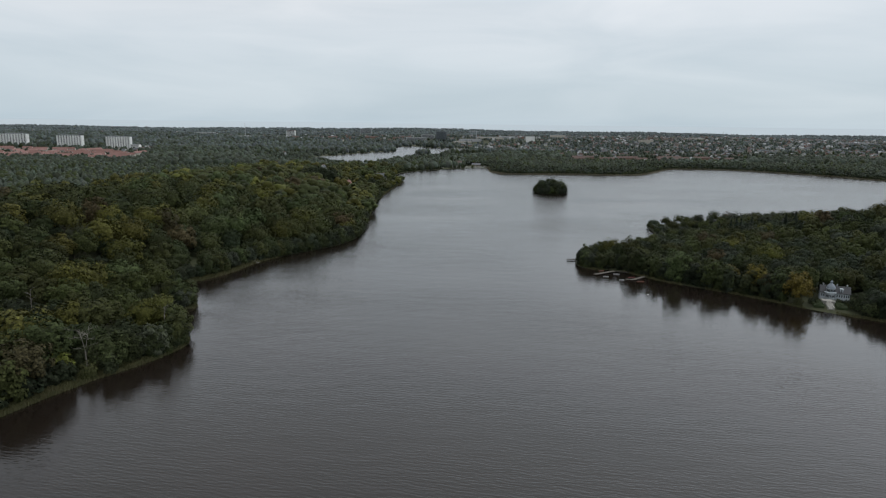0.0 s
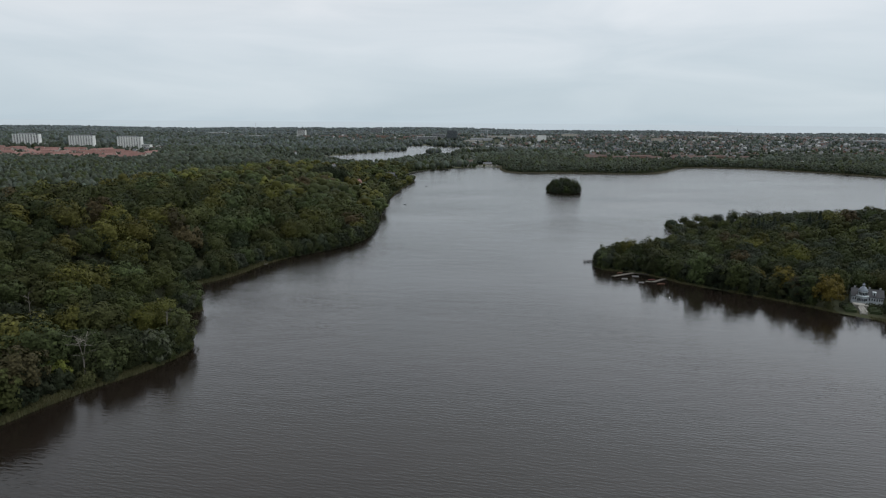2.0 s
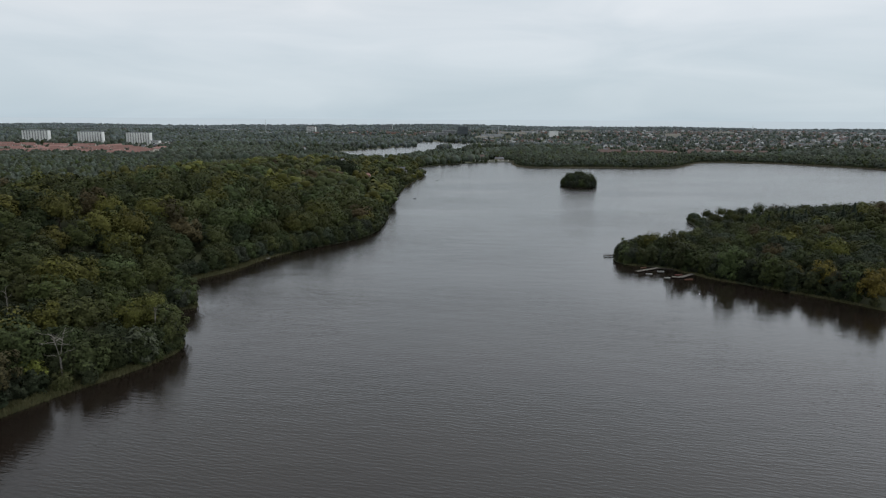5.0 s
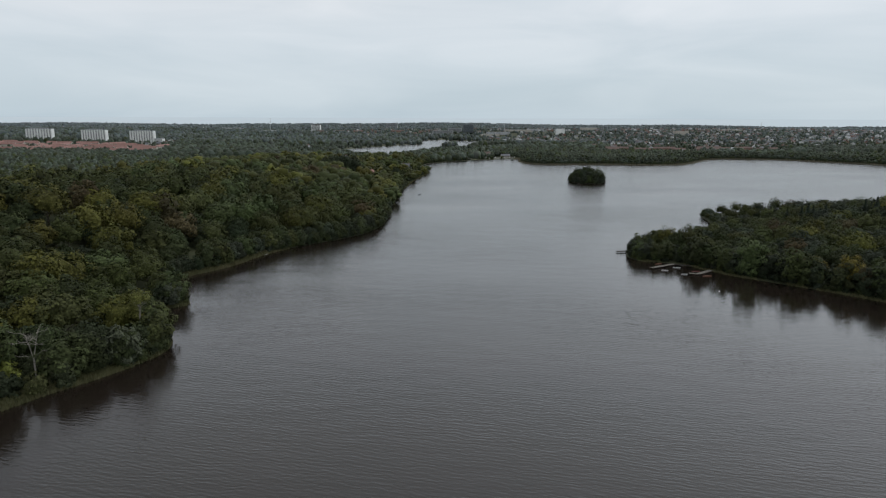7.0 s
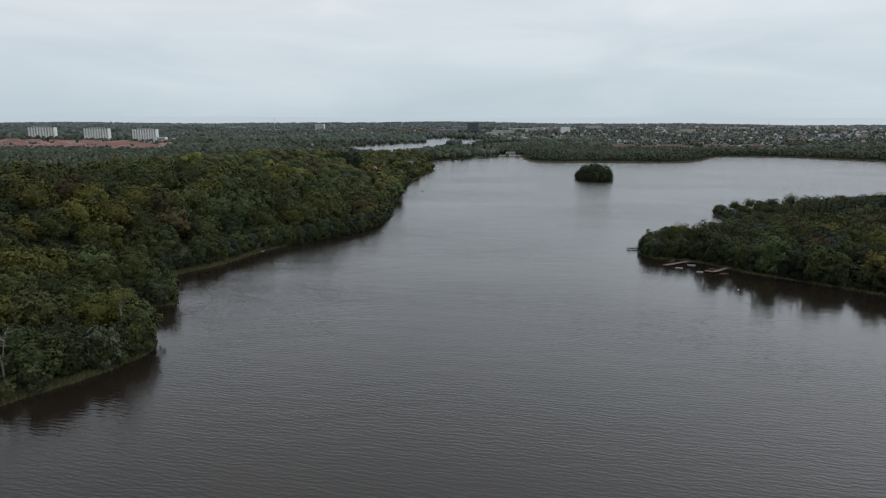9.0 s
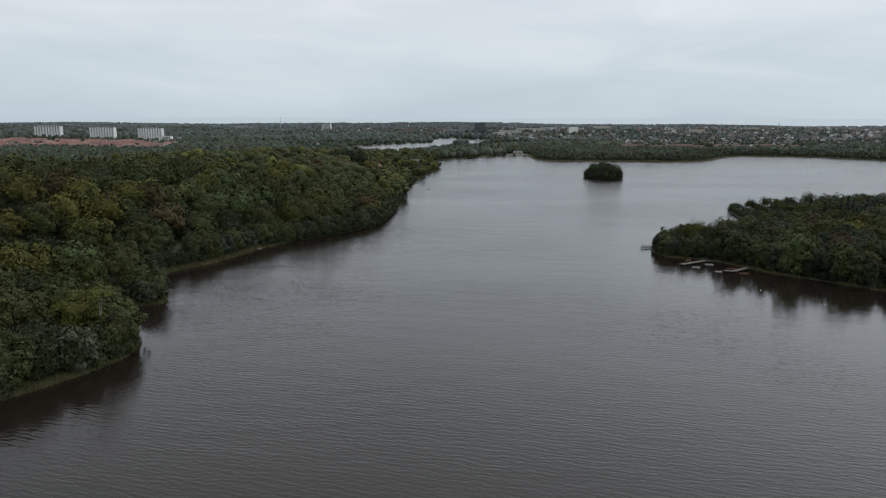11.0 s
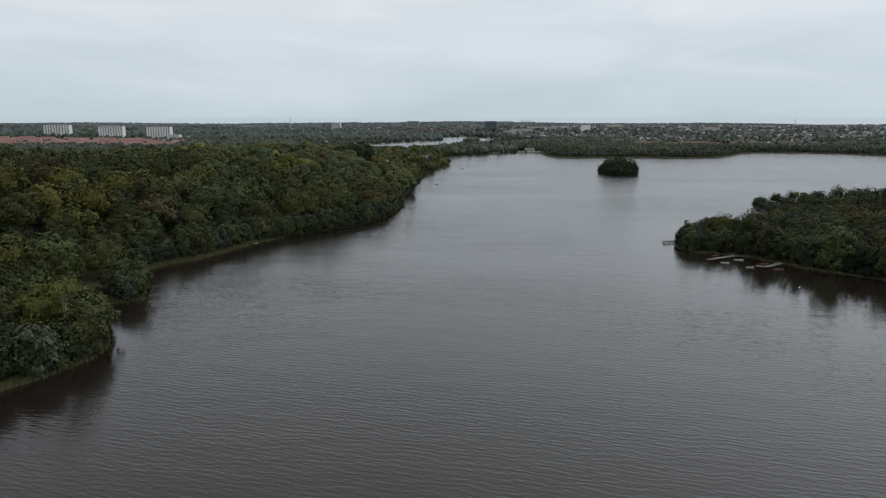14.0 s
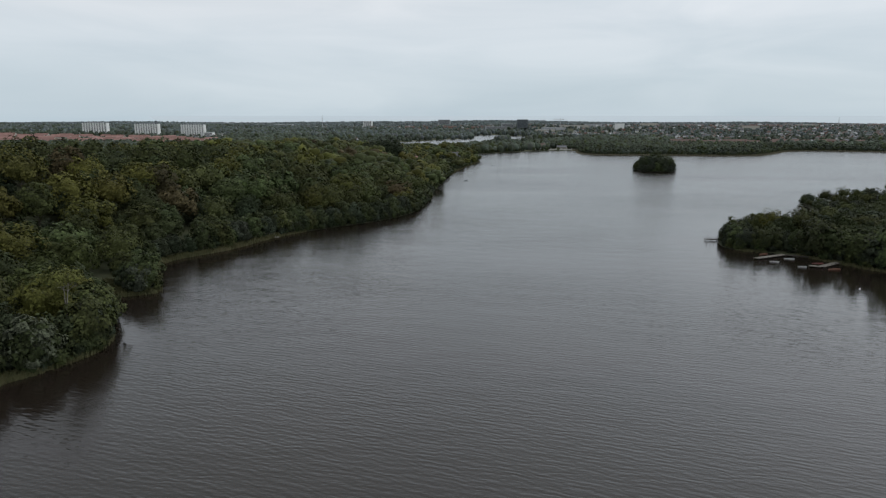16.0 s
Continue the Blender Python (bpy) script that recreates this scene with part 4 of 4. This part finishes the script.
# ---- shores: reeds, lawn, quay ----


def reeds(name, p, tall, label, mat=None):
    """Tufts of narrow upright blades, joined."""
    r = np.random.default_rng(len(p))
    d = land(p[:, 0], p[:, 1])
    z = np.maximum(height(p[:, 0], p[:, 1], d), -0.3)
    k = 5
    base = np.repeat(np.column_stack([p, z]), k, 0)
    a = r.uniform(0, 6.283, len(base))
    off = r.uniform(-0.5, 0.5, (len(base), 2))
    w = r.uniform(0.10, 0.22, len(base))
    h = tall * r.uniform(0.6, 1.15, len(base))
    b = base + np.column_stack([off, np.zeros(len(base))])
    s = np.column_stack([np.cos(a) * w, np.sin(a) * w, np.zeros(len(base))])
    tip = b + np.column_stack([r.normal(0, 0.25, (len(base), 2)), h])
    v = np.stack([b - s, b + s, tip], 1).reshape(-1, 3)
    return tagged(new(name, mesh_np(name, v, np.arange(len(v)).reshape(-1, 3), [mat or M_reed])), label, "reeds", kind="stuff")


def strip(box, lo, hi, gap, seed):
    p = scatter(*box, gap, seed)
    d = land(p[:, 0], p[:, 1])
    return p[(d > lo) & (d < hi)]


M_straw = material("straw_reeds", ((0.15, 0.14, 0.09), (0.21, 0.19, 0.13)), 0.9, 0.3)
near_reeds = np.vstack([strip((-190, -106, 150, 296), -1.0, 5.0, 0.64, 51), strip((-170, -105, 350, 470), -1.0, 4.5, 0.65, 52), strip((-172, -118, 312, 352), -1.0, 17.0, 0.7, 57)])
inlet = scatter(-162, -138, 322, 346, 0.7, 58)
near_reeds = np.vstack([near_reeds, inlet[np.hypot(inlet[:, 0] + 150, inlet[:, 1] - 334) < 11]])
reeds("reed_bed", near_reeds, 1.5, "olive and straw reeds along the water's edge")
head_reeds = strip((104, 270, 280, 446), -0.8, 2.2, 0.8, 53)
head_reeds = head_reeds[np.sin(head_reeds[:, 0] / 7.0) + 0.6 * np.sin(head_reeds[:, 0] / 2.9) > -0.45]
reeds("reed_bed", head_reeds, 1.1, "pale reeds along the headland's shore")
reeds("reed_bed", strip((100, 520, 1230, 1440), -3.0, 4.0, 1.5, 54), 2.6, "pale reed fringe of the far shore", M_straw)
reeds("reed_bed", strip((516, 860, 1100, 1445), -3.0, 4.0, 1.8, 55), 2.6, "pale reed fringe of the far shore", M_straw)
reeds("reed_bed", strip((-100, -50, 830, 1110), -1.5, 3.0, 1.3, 56), 1.8, "green reeds round the point")


def patch(name, cx, cy, rx, ry, mat, label, category, lift=0.12):
    """A rounded patch that lies on the ground."""
    vs, fs = [(cx, cy, 0)], []
    for ring in (0.5, 1.0):
        for j in range(20):
            a = 2 * math.pi * j / 20
            k = ring * (1 + 0.12 * math.sin(3 * a + cx))
            vs.append((cx + math.cos(a) * rx * k, cy + math.sin(a) * ry * k, 0))
    v = np.array(vs)
    v[:, 2] = height(v[:, 0], v[:, 1]) + lift
    for j in range(20):
        k = (j + 1) % 20
        fs += [(0, 1 + j, 1 + k, 1 + k), (1 + j, 21 + j, 21 + k, 1 + k)]
    return tagged(new(name, quads(name, (v, np.array(fs)), mat)), label, category, kind="structure")


patch("lawn", -106, 1030, 14, 40, M_lawn, "bright mown lawn sloping to the lake", "lawn", 0.25)
patch("lawn", -81, 896, 6, 17, M_lawn, "bright grass at the water's edge", "lawn", 0.25)
patch("sand_bank", -128, 455, 3.2, 5.0, M_stone, "pale sandy bank between reeds", "bank", 0.35)

# quay with white posts on the far shore
quay = new("quay")
quay.matrix_world = pose(56, 1402, 0.0, 0, 0, 9)
part("wall", quads("wall", box_np(0, 6, -1.5, 104, 12, 3.0), M_stone), quay)
part("coping", quads("coping", box_np(0, 0.1, 1.5, 104, 0.8, 0.25), M_white), quay)
bollard = quads("post", box_np(0, 0, 1.5, 0.45, 0.45, 3.4), M_white)
for i in range(10):
    part("post", bollard, quay).location = (-46 + i * 10.2, 0.8, 0)
tagged(quay, "low stone quay with a row of white posts", "quay")


def big_house(x, y, turn, sx, sy, sz, rise, wall, roof, label, base=None):
    """A house with windows, a roof and chimneys."""
    ob = new("villa")
    ob.matrix_world = pose(x, y, (float(height(x, y)) if base is None else base) - 0.2, 0, 0, turn)
    part("wall", quads("wall", gable_walls_np(sx, sy, sz, rise), wall), ob)
    top = part("roof", quads("roof", gable_np(sz, sx, sy, rise), roof), ob)
    for cx in (-sx * 0.28, sx * 0.25):
        part("chimney", quads("chimney", box_np(cx, 0, sz + rise * 0.7, 0.9, 0.9, rise * 0.3 + 1.6), M_brick), top)
    pane = quads("window", box_np(0, 0, 0, 1.2, 0.2, 1.6), M_glass)
    sill = quads("window_sill", box_np(0, -0.1, -0.16, 1.5, 0.36, 0.14), M_stone)
    for k in range(max(1, int(sz / 3))):
        for i in range(int(sx / 3)):
            w = part("window", pane, ob)
            part("window_sill", sill, w)
            w.location = (-sx / 2 + 1.8 + i * (sx - 3.6) / max(1, int(sx / 3) - 1), -sy / 2 - 0.06, 1.1 + 3 * k)
    return tagged(ob, label, "house")


big_house(-97, 1092, 10, 17, 10, 6.4, 4.5, M_white, M_slate, "white lakeside villa with a dark slate roof")
big_house(-131, 922, 62, 16, 9, 7.5, 5.0, M_white, M_redroof, "white house with a red tiled roof among trees")
big_house(-205, 1150, 75, 10, 8, 14.0, 4.0, M_white, M_slate, "narrow white house rising over treetops")
big_house(84, 1436, 5, 20, 11, 4.5, 3.0, M_cream, M_slate, "low white pavilion behind the quay")
big_house(44, 1466, 20, 15, 9, 6.0, 4.0, M_brick, M_house_red, "brick villa with a steep red roof")

# ---- the domed villa with its steps ----
VX, VY = 231.5, 368.5
villa = new("domed_villa")
villa.matrix_world = pose(VX, VY, 2.3, 0, 0, -24) @ Matrix.Diagonal((0.84, 0.84, 0.92, 1))
part("wall", quads("wall", join([gable_walls_np(17.5, 8.5, 4.0, 3.4), box_np(0, 0, -2.5, 17.9, 8.9, 2.5)]), M_villa), villa)
part("roof", quads("roof", gable_np(4.0, 17.5, 8.5, 3.4), M_dark_slate), villa)
bay = part("round_bay", quads("round_bay", lathe_np([(0, -1.5), (2.8, -1.5), (2.8, 3.6), (3.7, 3.7), (3.7, 4.1), (2.5, 4.2), (2.5, 6.4), (2.95, 6.5), (2.95, 6.8), (0, 6.8)], 20), M_villa), villa, "white round bay")
bay.location = (-3.0, -4.4, 0)
dome = part("dome", quads("dome", lathe_np([(2.9, 6.8), (2.7, 7.4), (2.2, 8.2), (1.5, 9.0), (0.9, 9.6), (0.7, 9.8), (0.7, 10.6), (0.9, 10.7), (0.5, 11.1), (0.12, 11.4), (0.1, 12.2), (0, 12.2)], 20), M_zinc), villa, "grey-blue zinc dome")
dome.location = (-3.0, -4.4, 0)
pane = quads("window", box_np(0, 0, 0, 0.62, 0.16, 1.5), M_glass)
for z0, rad in ((1.0, 2.82), (4.6, 2.52)):
    for i in range(7):
        a = math.radians(-150 + i * 20)
        w = part("window", pane, bay)
        w.location, w.rotation_euler = (math.cos(a) * rad, math.sin(a) * rad, z0), (0, 0, a + math.pi / 2)
for px in (1.2, 2.6, 4.0, 5.4, 6.8, 8.0, -7.9, -6.7):
    part("window", pane, villa).location = (px, -4.3, 1.2)
dormer = part("dormer", quads("dormer", join([box_np(3.6, -2.6, 4.2, 1.8, 2.2, 2.0), box_np(3.6, -2.7, 6.2, 2.1, 2.6, 0.25)]), M_villa), villa)
pane2 = part("window", pane, dormer)
pane2.location = (3.6, -3.75, 4.4)
for px in (-7.0, 1.2, 7.2):
    part("chimney", quads("chimney", box_np(px, 0.4, 6.3, 0.9, 0.7, 2.2), M_grey), villa)
tagged(villa, "white lakeside villa with a domed round bay and slate roof", "villa")

stairs = new("garden_steps")
stairs.matrix_world = pose(217.0, 346.5, 0, 0, 0, -24)
for i in range(9):
    part("step", quads("step", box_np(0, 0.4 + i * 1.35, -0.6 if i < 2 else 0.0, 2.3 if i > 1 else 4.2, 1.4, 0.85 + 0.28 * i - (0.2 if i < 2 else 0.3)), M_stone), stairs)
part("landing", quads("landing", box_np(0, 14.4, 0, 7.0, 4.6, 3.0), M_stone), stairs)
for sx in (-1.4, 1.4):
    part("side_wall", quads("side_wall", box_np(sx, 6.4, 0, 0.45, 9.6, 2.2), M_stone), stairs)
tagged(stairs, "pale stone garden steps down to the lake", "steps")


def hedge(x, y, turn, sx, sy, sz):
    bm = bmesh.new()
    bmesh.ops.create_cube(bm, size=1)
    bmesh.ops.subdivide_edges(bm, edges=bm.edges[:], cuts=5, use_grid_fill=True)
    for v in bm.verts:
        v.co = Vector((v.co.x * sx, v.co.y * sy, (v.co.z + 0.5) * sz)) + Vector(noise.noise_vector(v.co * 4 + Vector((x, y, 0)))) * 0.2
    me = bpy.data.meshes.new("hedge")
    bm.to_mesh(me)
    bm.free()
    me.materials.append(M_hedge)
    ob = new("hedge", me)
    ob.matrix_world = pose(x, y, float(height(x, y)) - 0.1, 0, 0, turn)
    return tagged(ob, "clipped green garden hedge beside stone steps", "hedge", "garden hedges")


for off in (3.8, 6.5, 9.4, 12.2):
    for side in (-1, 1):
        c, q = math.cos(radians(-24)), math.sin(radians(-24))
        lx = side * 5.6
        hedge(217.0 + lx * c - off * q, 346.5 + lx * q + off * c, -24, 5.2, 1.3, 1.5)

def shrub(x, y, k, colour, label):
    ob = new("garden_shrub")
    ob.matrix_world = Matrix.LocRotScale((x, y, float(height(x, y)) - 0.1), Euler((0, 0, x * 7)), (k, k, k))
    part("trunk", SHRUB[1], ob)
    part("crown", SHRUB[0], ob).color = (*colour, 1)
    return tagged(ob, label, "shrub", "shrubs of the villa garden")


SHRUB = (mesh_np("crown", *crown_arrays(rng, 1.5, 2.2, -0.1, 9, 34, 0.26), [M_leaf], smooth=True), quads("trunk", tube([(0, 0, -0.2), (0, 0, 1.2)], [0.08, 0.04], 5), M_bark))
c, q = math.cos(radians(-24)), math.sin(radians(-24))
for lx, ly, k, tint in ((-6.8, 15.2, 1.0, "dark"), (-4.6, 14.6, 1.15, "mid"), (3.0, 15.0, 1.1, "dark"), (5.2, 15.6, 1.3, "mid"), (7.6, 15.9, 1.2, "dark"), (9.8, 16.0, 1.35, "grey"), (12.0, 15.4, 1.3, "dark"),
                        (8.6, 12.2, 1.1, "mid"), (11.0, 11.4, 1.3, "dark"), (13.2, 9.0, 1.2, "mid"), (10.4, 7.6, 1.0, "olive"), (-8.2, 11.0, 1.2, "dark"), (-7.4, 7.2, 1.0, "mid")):
    shrub(217.0 + lx * c - ly * q, 346.5 + lx * q + ly * c, k, LEAF[tint], f"{TALK[tint]} rounded shrub below the villa's walls")

for x, y, k, tint in ((-160, 885, 1.85, "dark"), (-150, 879, 2.0, "dark"), (-168, 902, 1.75, "dark"), (-147, 902, 1.6, "dark"), (-177, 884, 1.65, "dark"), (-112, 948, 1.15, "mid"), (-100, 968, 1.0, "dark"), (-88, 930, 0.9, "mid"), (-84, 950, 0.85, "olive")):
    m = Matrix.LocRotScale((x, y, float(height(x, y)) - 0.2), Euler((0, 0, x)), (k * 0.85, k * 0.85, k))
    tree(FINE[int(-x) % 6], m, LEAF[tint], f"tall {TALK[tint]} lime tree by the lakeside houses", "tall trees by the lakeside houses", "lime_tree")

# ---- jetties, boats, floats ----


def jetty(points, wide, label, mat=M_wood):
    """A plank deck on posts along a line of points."""
    ob = new("jetty")
    ob.location = (*points[0], 0)
    o = Vector((*points[0], 0))
    plank = None
    for (ax, ay), (bx, by) in zip(points, points[1:]):
        length = math.hypot(bx - ax, by - ay)
        turn = math.atan2(by - ay, bx - ax)
        n = int(length / 0.6)
        plank = quads("plank", box_np(0, 0, 0.72, 0.52, wide, 0.08), mat)
        for i in range(n):
            u = (i + 0.5) / n
            p = part("plank", plank, ob)
            p.location, p.rotation_euler = (ax + (bx - ax) * u - o.x, ay + (by - ay) * u - o.y, 0), (0, 0, turn)
        for side in (-1, 1):
            part("beam", quads("beam", box_np((ax + bx) / 2 - o.x - math.sin(turn) * side * wide * 0.4, (ay + by) / 2 - o.y + math.cos(turn) * side * wide * 0.4, 0.5, length, 0.16, 0.22, turn), M_tar), ob)
            for i in range(int(length / 3.2) + 1):
                u = i * 3.2 / length
                part("post", quads("post", box_np(ax + (bx - ax) * u - o.x - math.sin(turn) * side * wide * 0.46, ay + (by - ay) * u - o.y + math.cos(turn) * side * wide * 0.46, -1.5, 0.2, 0.2, 2.7), M_tar), ob)
    return tagged(ob, label, "jetty")


jetty([(106.2, 425.2), (122.3, 435.5)], 2.6, "grey plank jetty reaching out from the headland")
jetty([(122.3, 434.5), (131.0, 431.0)], 1.6, "narrow dark plank walkway between jetties", M_tar)
jetty([(123.5, 413.2), (127.6, 411.6), (138.2, 420.6)], 2.6, "grey plank jetty with a bend")
pier = jetty([(96.6, 469.8), (108.5, 471.2)], 2.4, "dark timber bathing jetty with a railing", M_tar)
for i in range(7):
    part("railing_post", quads("railing_post", box_np(0.6 + i * 1.8, -1.1 + i * 0.2, 0.8, 0.12, 0.12, 1.7 if i % 3 else 2.6), M_tar), pier)
part("handrail", quads("handrail", box_np(6.0, -0.45, 1.7, 11, 0.1, 0.1, 0.12), M_tar), pier)


def boat(x, y, turn, length, mat, label, name="rowing_boat", z=0.0):
    """An open boat: curved hull with a hollow, rim and thwarts."""
    ob = new(name)
    ob.matrix_world = pose(x, y, z, 0, 0, turn)
    n, w = 9, length * 0.14
    prof = [(w * math.sin(math.pi * (0.06 + 0.9 * (i / (n - 1)))) ** 0.6 if i < n - 1 else 0.03, -length / 2 + length * i / (n - 1)) for i in range(n)]
    vs, fs = [], []
    for k, (b, x0) in enumerate(prof):
        sheer = 0.42 + 0.16 * (k / (n - 1)) ** 2
        for yy, zz in ((-b, sheer), (-b * 0.75, 0.02), (0, -0.12), (b * 0.75, 0.02), (b, sheer), (b * 0.86, sheer), (b * 0.6, 0.12), (-b * 0.6, 0.12), (-b * 0.86, sheer)):
            vs.append((x0, yy, zz))
    for k in range(n - 1):
        for j in range(9):
            m = (j + 1) % 9
            fs.append((k * 9 + j, k * 9 + m, (k + 1) * 9 + m, (k + 1) * 9 + j))
    part("hull", quads("hull", (np.array(vs), np.array(fs)), mat), ob)
    for u in (-0.22, 0.12):
        part("thwart", quads("thwart", box_np(u * length, 0, 0.32, 0.28, w * 1.7, 0.05), M_wood), ob)
    return tagged(ob, label, "boat")


boat(112.6, 421.2, -14, 3.8, M_boat, "white rowing boat moored at a jetty")
boat(121.5, 428.2, -12, 4.2, M_boat, "white rowing boat moored behind a jetty")
boat(120.6, 412.5, -10, 3.4, M_boat, "white dinghy moored at a jetty's end")
boat(128.0, 415.6, 5, 4.8, M_red, "red canoe lying on a plank jetty", "canoe", 0.9)
boat(131.8, 408.9, 8, 5.0, M_orange, "orange-red canoe at the reed edge", "canoe", 0.05)
boat(113.5, 436.5, 20, 4.2, M_orange, "upturned orange canoe on the shore", "canoe", 0.15)
boat(-52.6, 772, 30, 3.6, M_dark, "small dark rowing boat far out on the lake")
boat(-35.0, 988, 10, 3.8, M_dark, "small dark rowing boat far out on the lake")

sign = new("white_post")
sign.location = (131.3, 436.0, 0.3)
part("post", quads("post", box_np(0, 0, 0, 0.3, 0.3, 2.2), M_white), sign)
tagged(sign, "white post beside a jetty", "post")


def float_ball(x, y, label):
    v, f = lathe_np([(0.0, -0.2), (0.2, -0.12), (0.28, 0.03), (0.22, 0.2), (0.07, 0.28), (0.07, 0.4), (0.0, 0.42)], 12)
    ob = new("buoy", quads("buoy", (v, f), M_white))
    ob.location = (x, y, 0)
    return tagged(ob, label, "buoy", "mooring buoys")


for x, y in ((126.6, 378.2),):
    float_ball(x, y, "small white mooring buoy on the water")


# ---- bare and dead trees of the near shore ----


def bare_boughs(r, foot, tall, low, reach, count):
    """Boughs and twigs that spread from a stem, each a joined mesh's arrays."""
    out = []
    for i in range(count):
        a, z0 = i * 2.4 + r.uniform(-0.5, 0.5), tall * r.uniform(low, 0.92)
        far, rise = reach * r.uniform(0.5, 1.0), r.uniform(0.4, 2.6)
        u = (math.cos(a), math.sin(a))
        knee = (foot[0] + u[0] * far * 0.4, foot[1] + u[1] * far * 0.4, z0 + rise * 0.55)
        elbow = (foot[0] + u[0] * far * 0.75 + r.uniform(-0.4, 0.4), foot[1] + u[1] * far * 0.75 + r.uniform(-0.4, 0.4), z0 + rise * 0.65)
        tip = (foot[0] + u[0] * far, foot[1] + u[1] * far, z0 + rise * r.uniform(0.6, 1.3))
        bits = [tube([(foot[0], foot[1], z0), knee, elbow, tip], [0.10, 0.075, 0.05, 0.02], 5)]
        for start in (knee, elbow, elbow):
            b = a + r.uniform(-1.2, 1.2)
            k = r.uniform(1.0, 2.2)
            bits.append(tube([start, (start[0] + math.cos(b) * k * 0.5, start[1] + math.sin(b) * k * 0.5, start[2] + 0.5), (start[0] + math.cos(b) * k, start[1] + math.sin(b) * k, start[2] + r.uniform(0.5, 1.6))], [0.045, 0.03, 0.015], 4))
        out.append(join(bits))
    return out


def dead_tree(x, y, tall, seed, stems, low, reach, boughs, label, crown=None):
    """Bleached stems from one foot with bare boughs; crown: colour of a thin leafy top, if it has one."""
    r = np.random.default_rng(seed)
    ob = new("dead_tree" if crown is None else "ash_tree")
    ob.location = (x, y, float(height(x, y)) - 0.3)
    for i in range(stems):
        a = seed + i * 2.2
        lean = (math.cos(a) * 1.5, math.sin(a) * 1.5) if stems > 1 else (0.2, 0.1)
        part("trunk", quads("trunk", tube([(0, 0, 0), (lean[0] * 0.1, lean[1] * 0.1, tall * 0.5), (lean[0] * 0.6, lean[1] * 0.6, tall * 0.7), (lean[0], lean[1], tall * 0.85), (lean[0] * 1.6, lean[1] * 1.5, tall * 0.98)], [0.24, 0.16, 0.12, 0.08, 0.03]), M_deadwood), ob)
        for v, f in bare_boughs(r, lean, tall, low, reach, boughs):
            part("bough", quads("bough", (v, f), M_deadwood), ob)
    if crown:
        part("crown", mesh_np("crown", *crown_arrays(r, 4.4, 5.0, tall - 2.6, 14, 50, 0.42, core=0.6, low=0.0), [M_leaf]), ob).color = (*crown, 1)
    return tagged(ob, label, "tree")


dead_tree(-136.7, 251.4, 19.0, 61, 2, 0.45, 5.2, 8, "bleached dead tree with wide bare forked boughs")
dead_tree(-121.1, 287.4, 19.0, 62, 2, 0.72, 2.2, 3, "pale-stemmed ash tree with a thin yellow-green top", (0.085, 0.090, 0.024))
dead_tree(-177.5, 284.1, 22.0, 63, 1, 0.7, 2.4, 5, "straight pale birch stem inside the shore wood")
dead_tree(-157.0, 247.0, 12.0, 64, 2, 0.5, 3.2, 5, "bare grey tree inside the shore wood")


# ---- spruces on the headland, masts and a crane on the horizon ----


def spruce_meshes(seed):
    """Whorls of drooping sprays round a straight stem."""
    r = np.random.default_rng(seed)
    vs = []
    for k in range(15):
        u = k / 14
        z, rad = 2.0 + 15.5 * u, 4.3 * (1 - u) ** 0.85 + 0.3
        for i in range(int(26 - 16 * u)):
            a = r.uniform(0, 6.283)
            c, q = math.cos(a), math.sin(a)
            w, out, dz = r.uniform(0.35, 0.7), rad * r.uniform(0.75, 1.15), r.uniform(-0.3, 0.4)
            vs += [(c * 0.1, q * 0.1, z + 0.9 + dz), (c * out - q * w, q * out + c * w, z - 0.4 + dz), (c * out + q * w, q * out - c * w, z - 0.5 + dz)]
    v = np.array(vs)
    return mesh_np("crown", v, np.arange(len(v)).reshape(-1, 3), [M_leaf]), quads("trunk", tube([(0, 0, -0.5), (0, 0, 9), (0, 0, 17.6)], [0.3, 0.2, 0.05]), M_bark)


SPRUCE = [spruce_meshes(71), spruce_meshes(72)]
for i, (x, y, k) in enumerate(((250, 545, 1.0), (256, 548, 1.1), (262, 552, 0.95), (268, 546, 1.05), (300, 552, 0.95), (306, 548, 1.05), (243, 552, 0.9))):
    m = Matrix.LocRotScale((x, y, float(height(x, y)) - 0.2), Euler((0, 0, i)), (k, k, k))
    tree(SPRUCE[i % 2], m, (0.019, 0.027, 0.018), "dark slender spruce rising over the headland wood", "spruces of the headland", "spruce_tree")

crane = new("tower_crane")
crane.location = (155, 2700, 20)
part("mast", quads("mast", box_np(0, 0, 0, 1.7, 1.7, 41), M_steel), crane)
part("jib", quads("jib", box_np(-9, 0, 37, 42, 1.3, 1.5), M_steel), crane)
part("counterweight", quads("counterweight", box_np(11, 0, 35.5, 4, 2.0, 2.4), M_slate), crane)
tagged(crane, "thin grey tower crane over the far town", "crane")
for x, y, top in ((1408, 3200, 66), (-900, 3000, 78)):
    mast = new("radio_mast")
    mast.location = (x, y, 18)
    part("mast", quads("mast", tube([(0, 0, 0), (0, 0, (top - 18) * 0.6), (0, 0, top - 18)], [1.5, 1.0, 0.6], 4), M_steel), mast)
    part("platform", quads("platform", box_np(0, 0, (top - 18) * 0.7, 3.2, 3.2, 1.4), M_steel), mast)
    tagged(mast, "thin grey radio mast on the horizon", "mast", "radio masts")
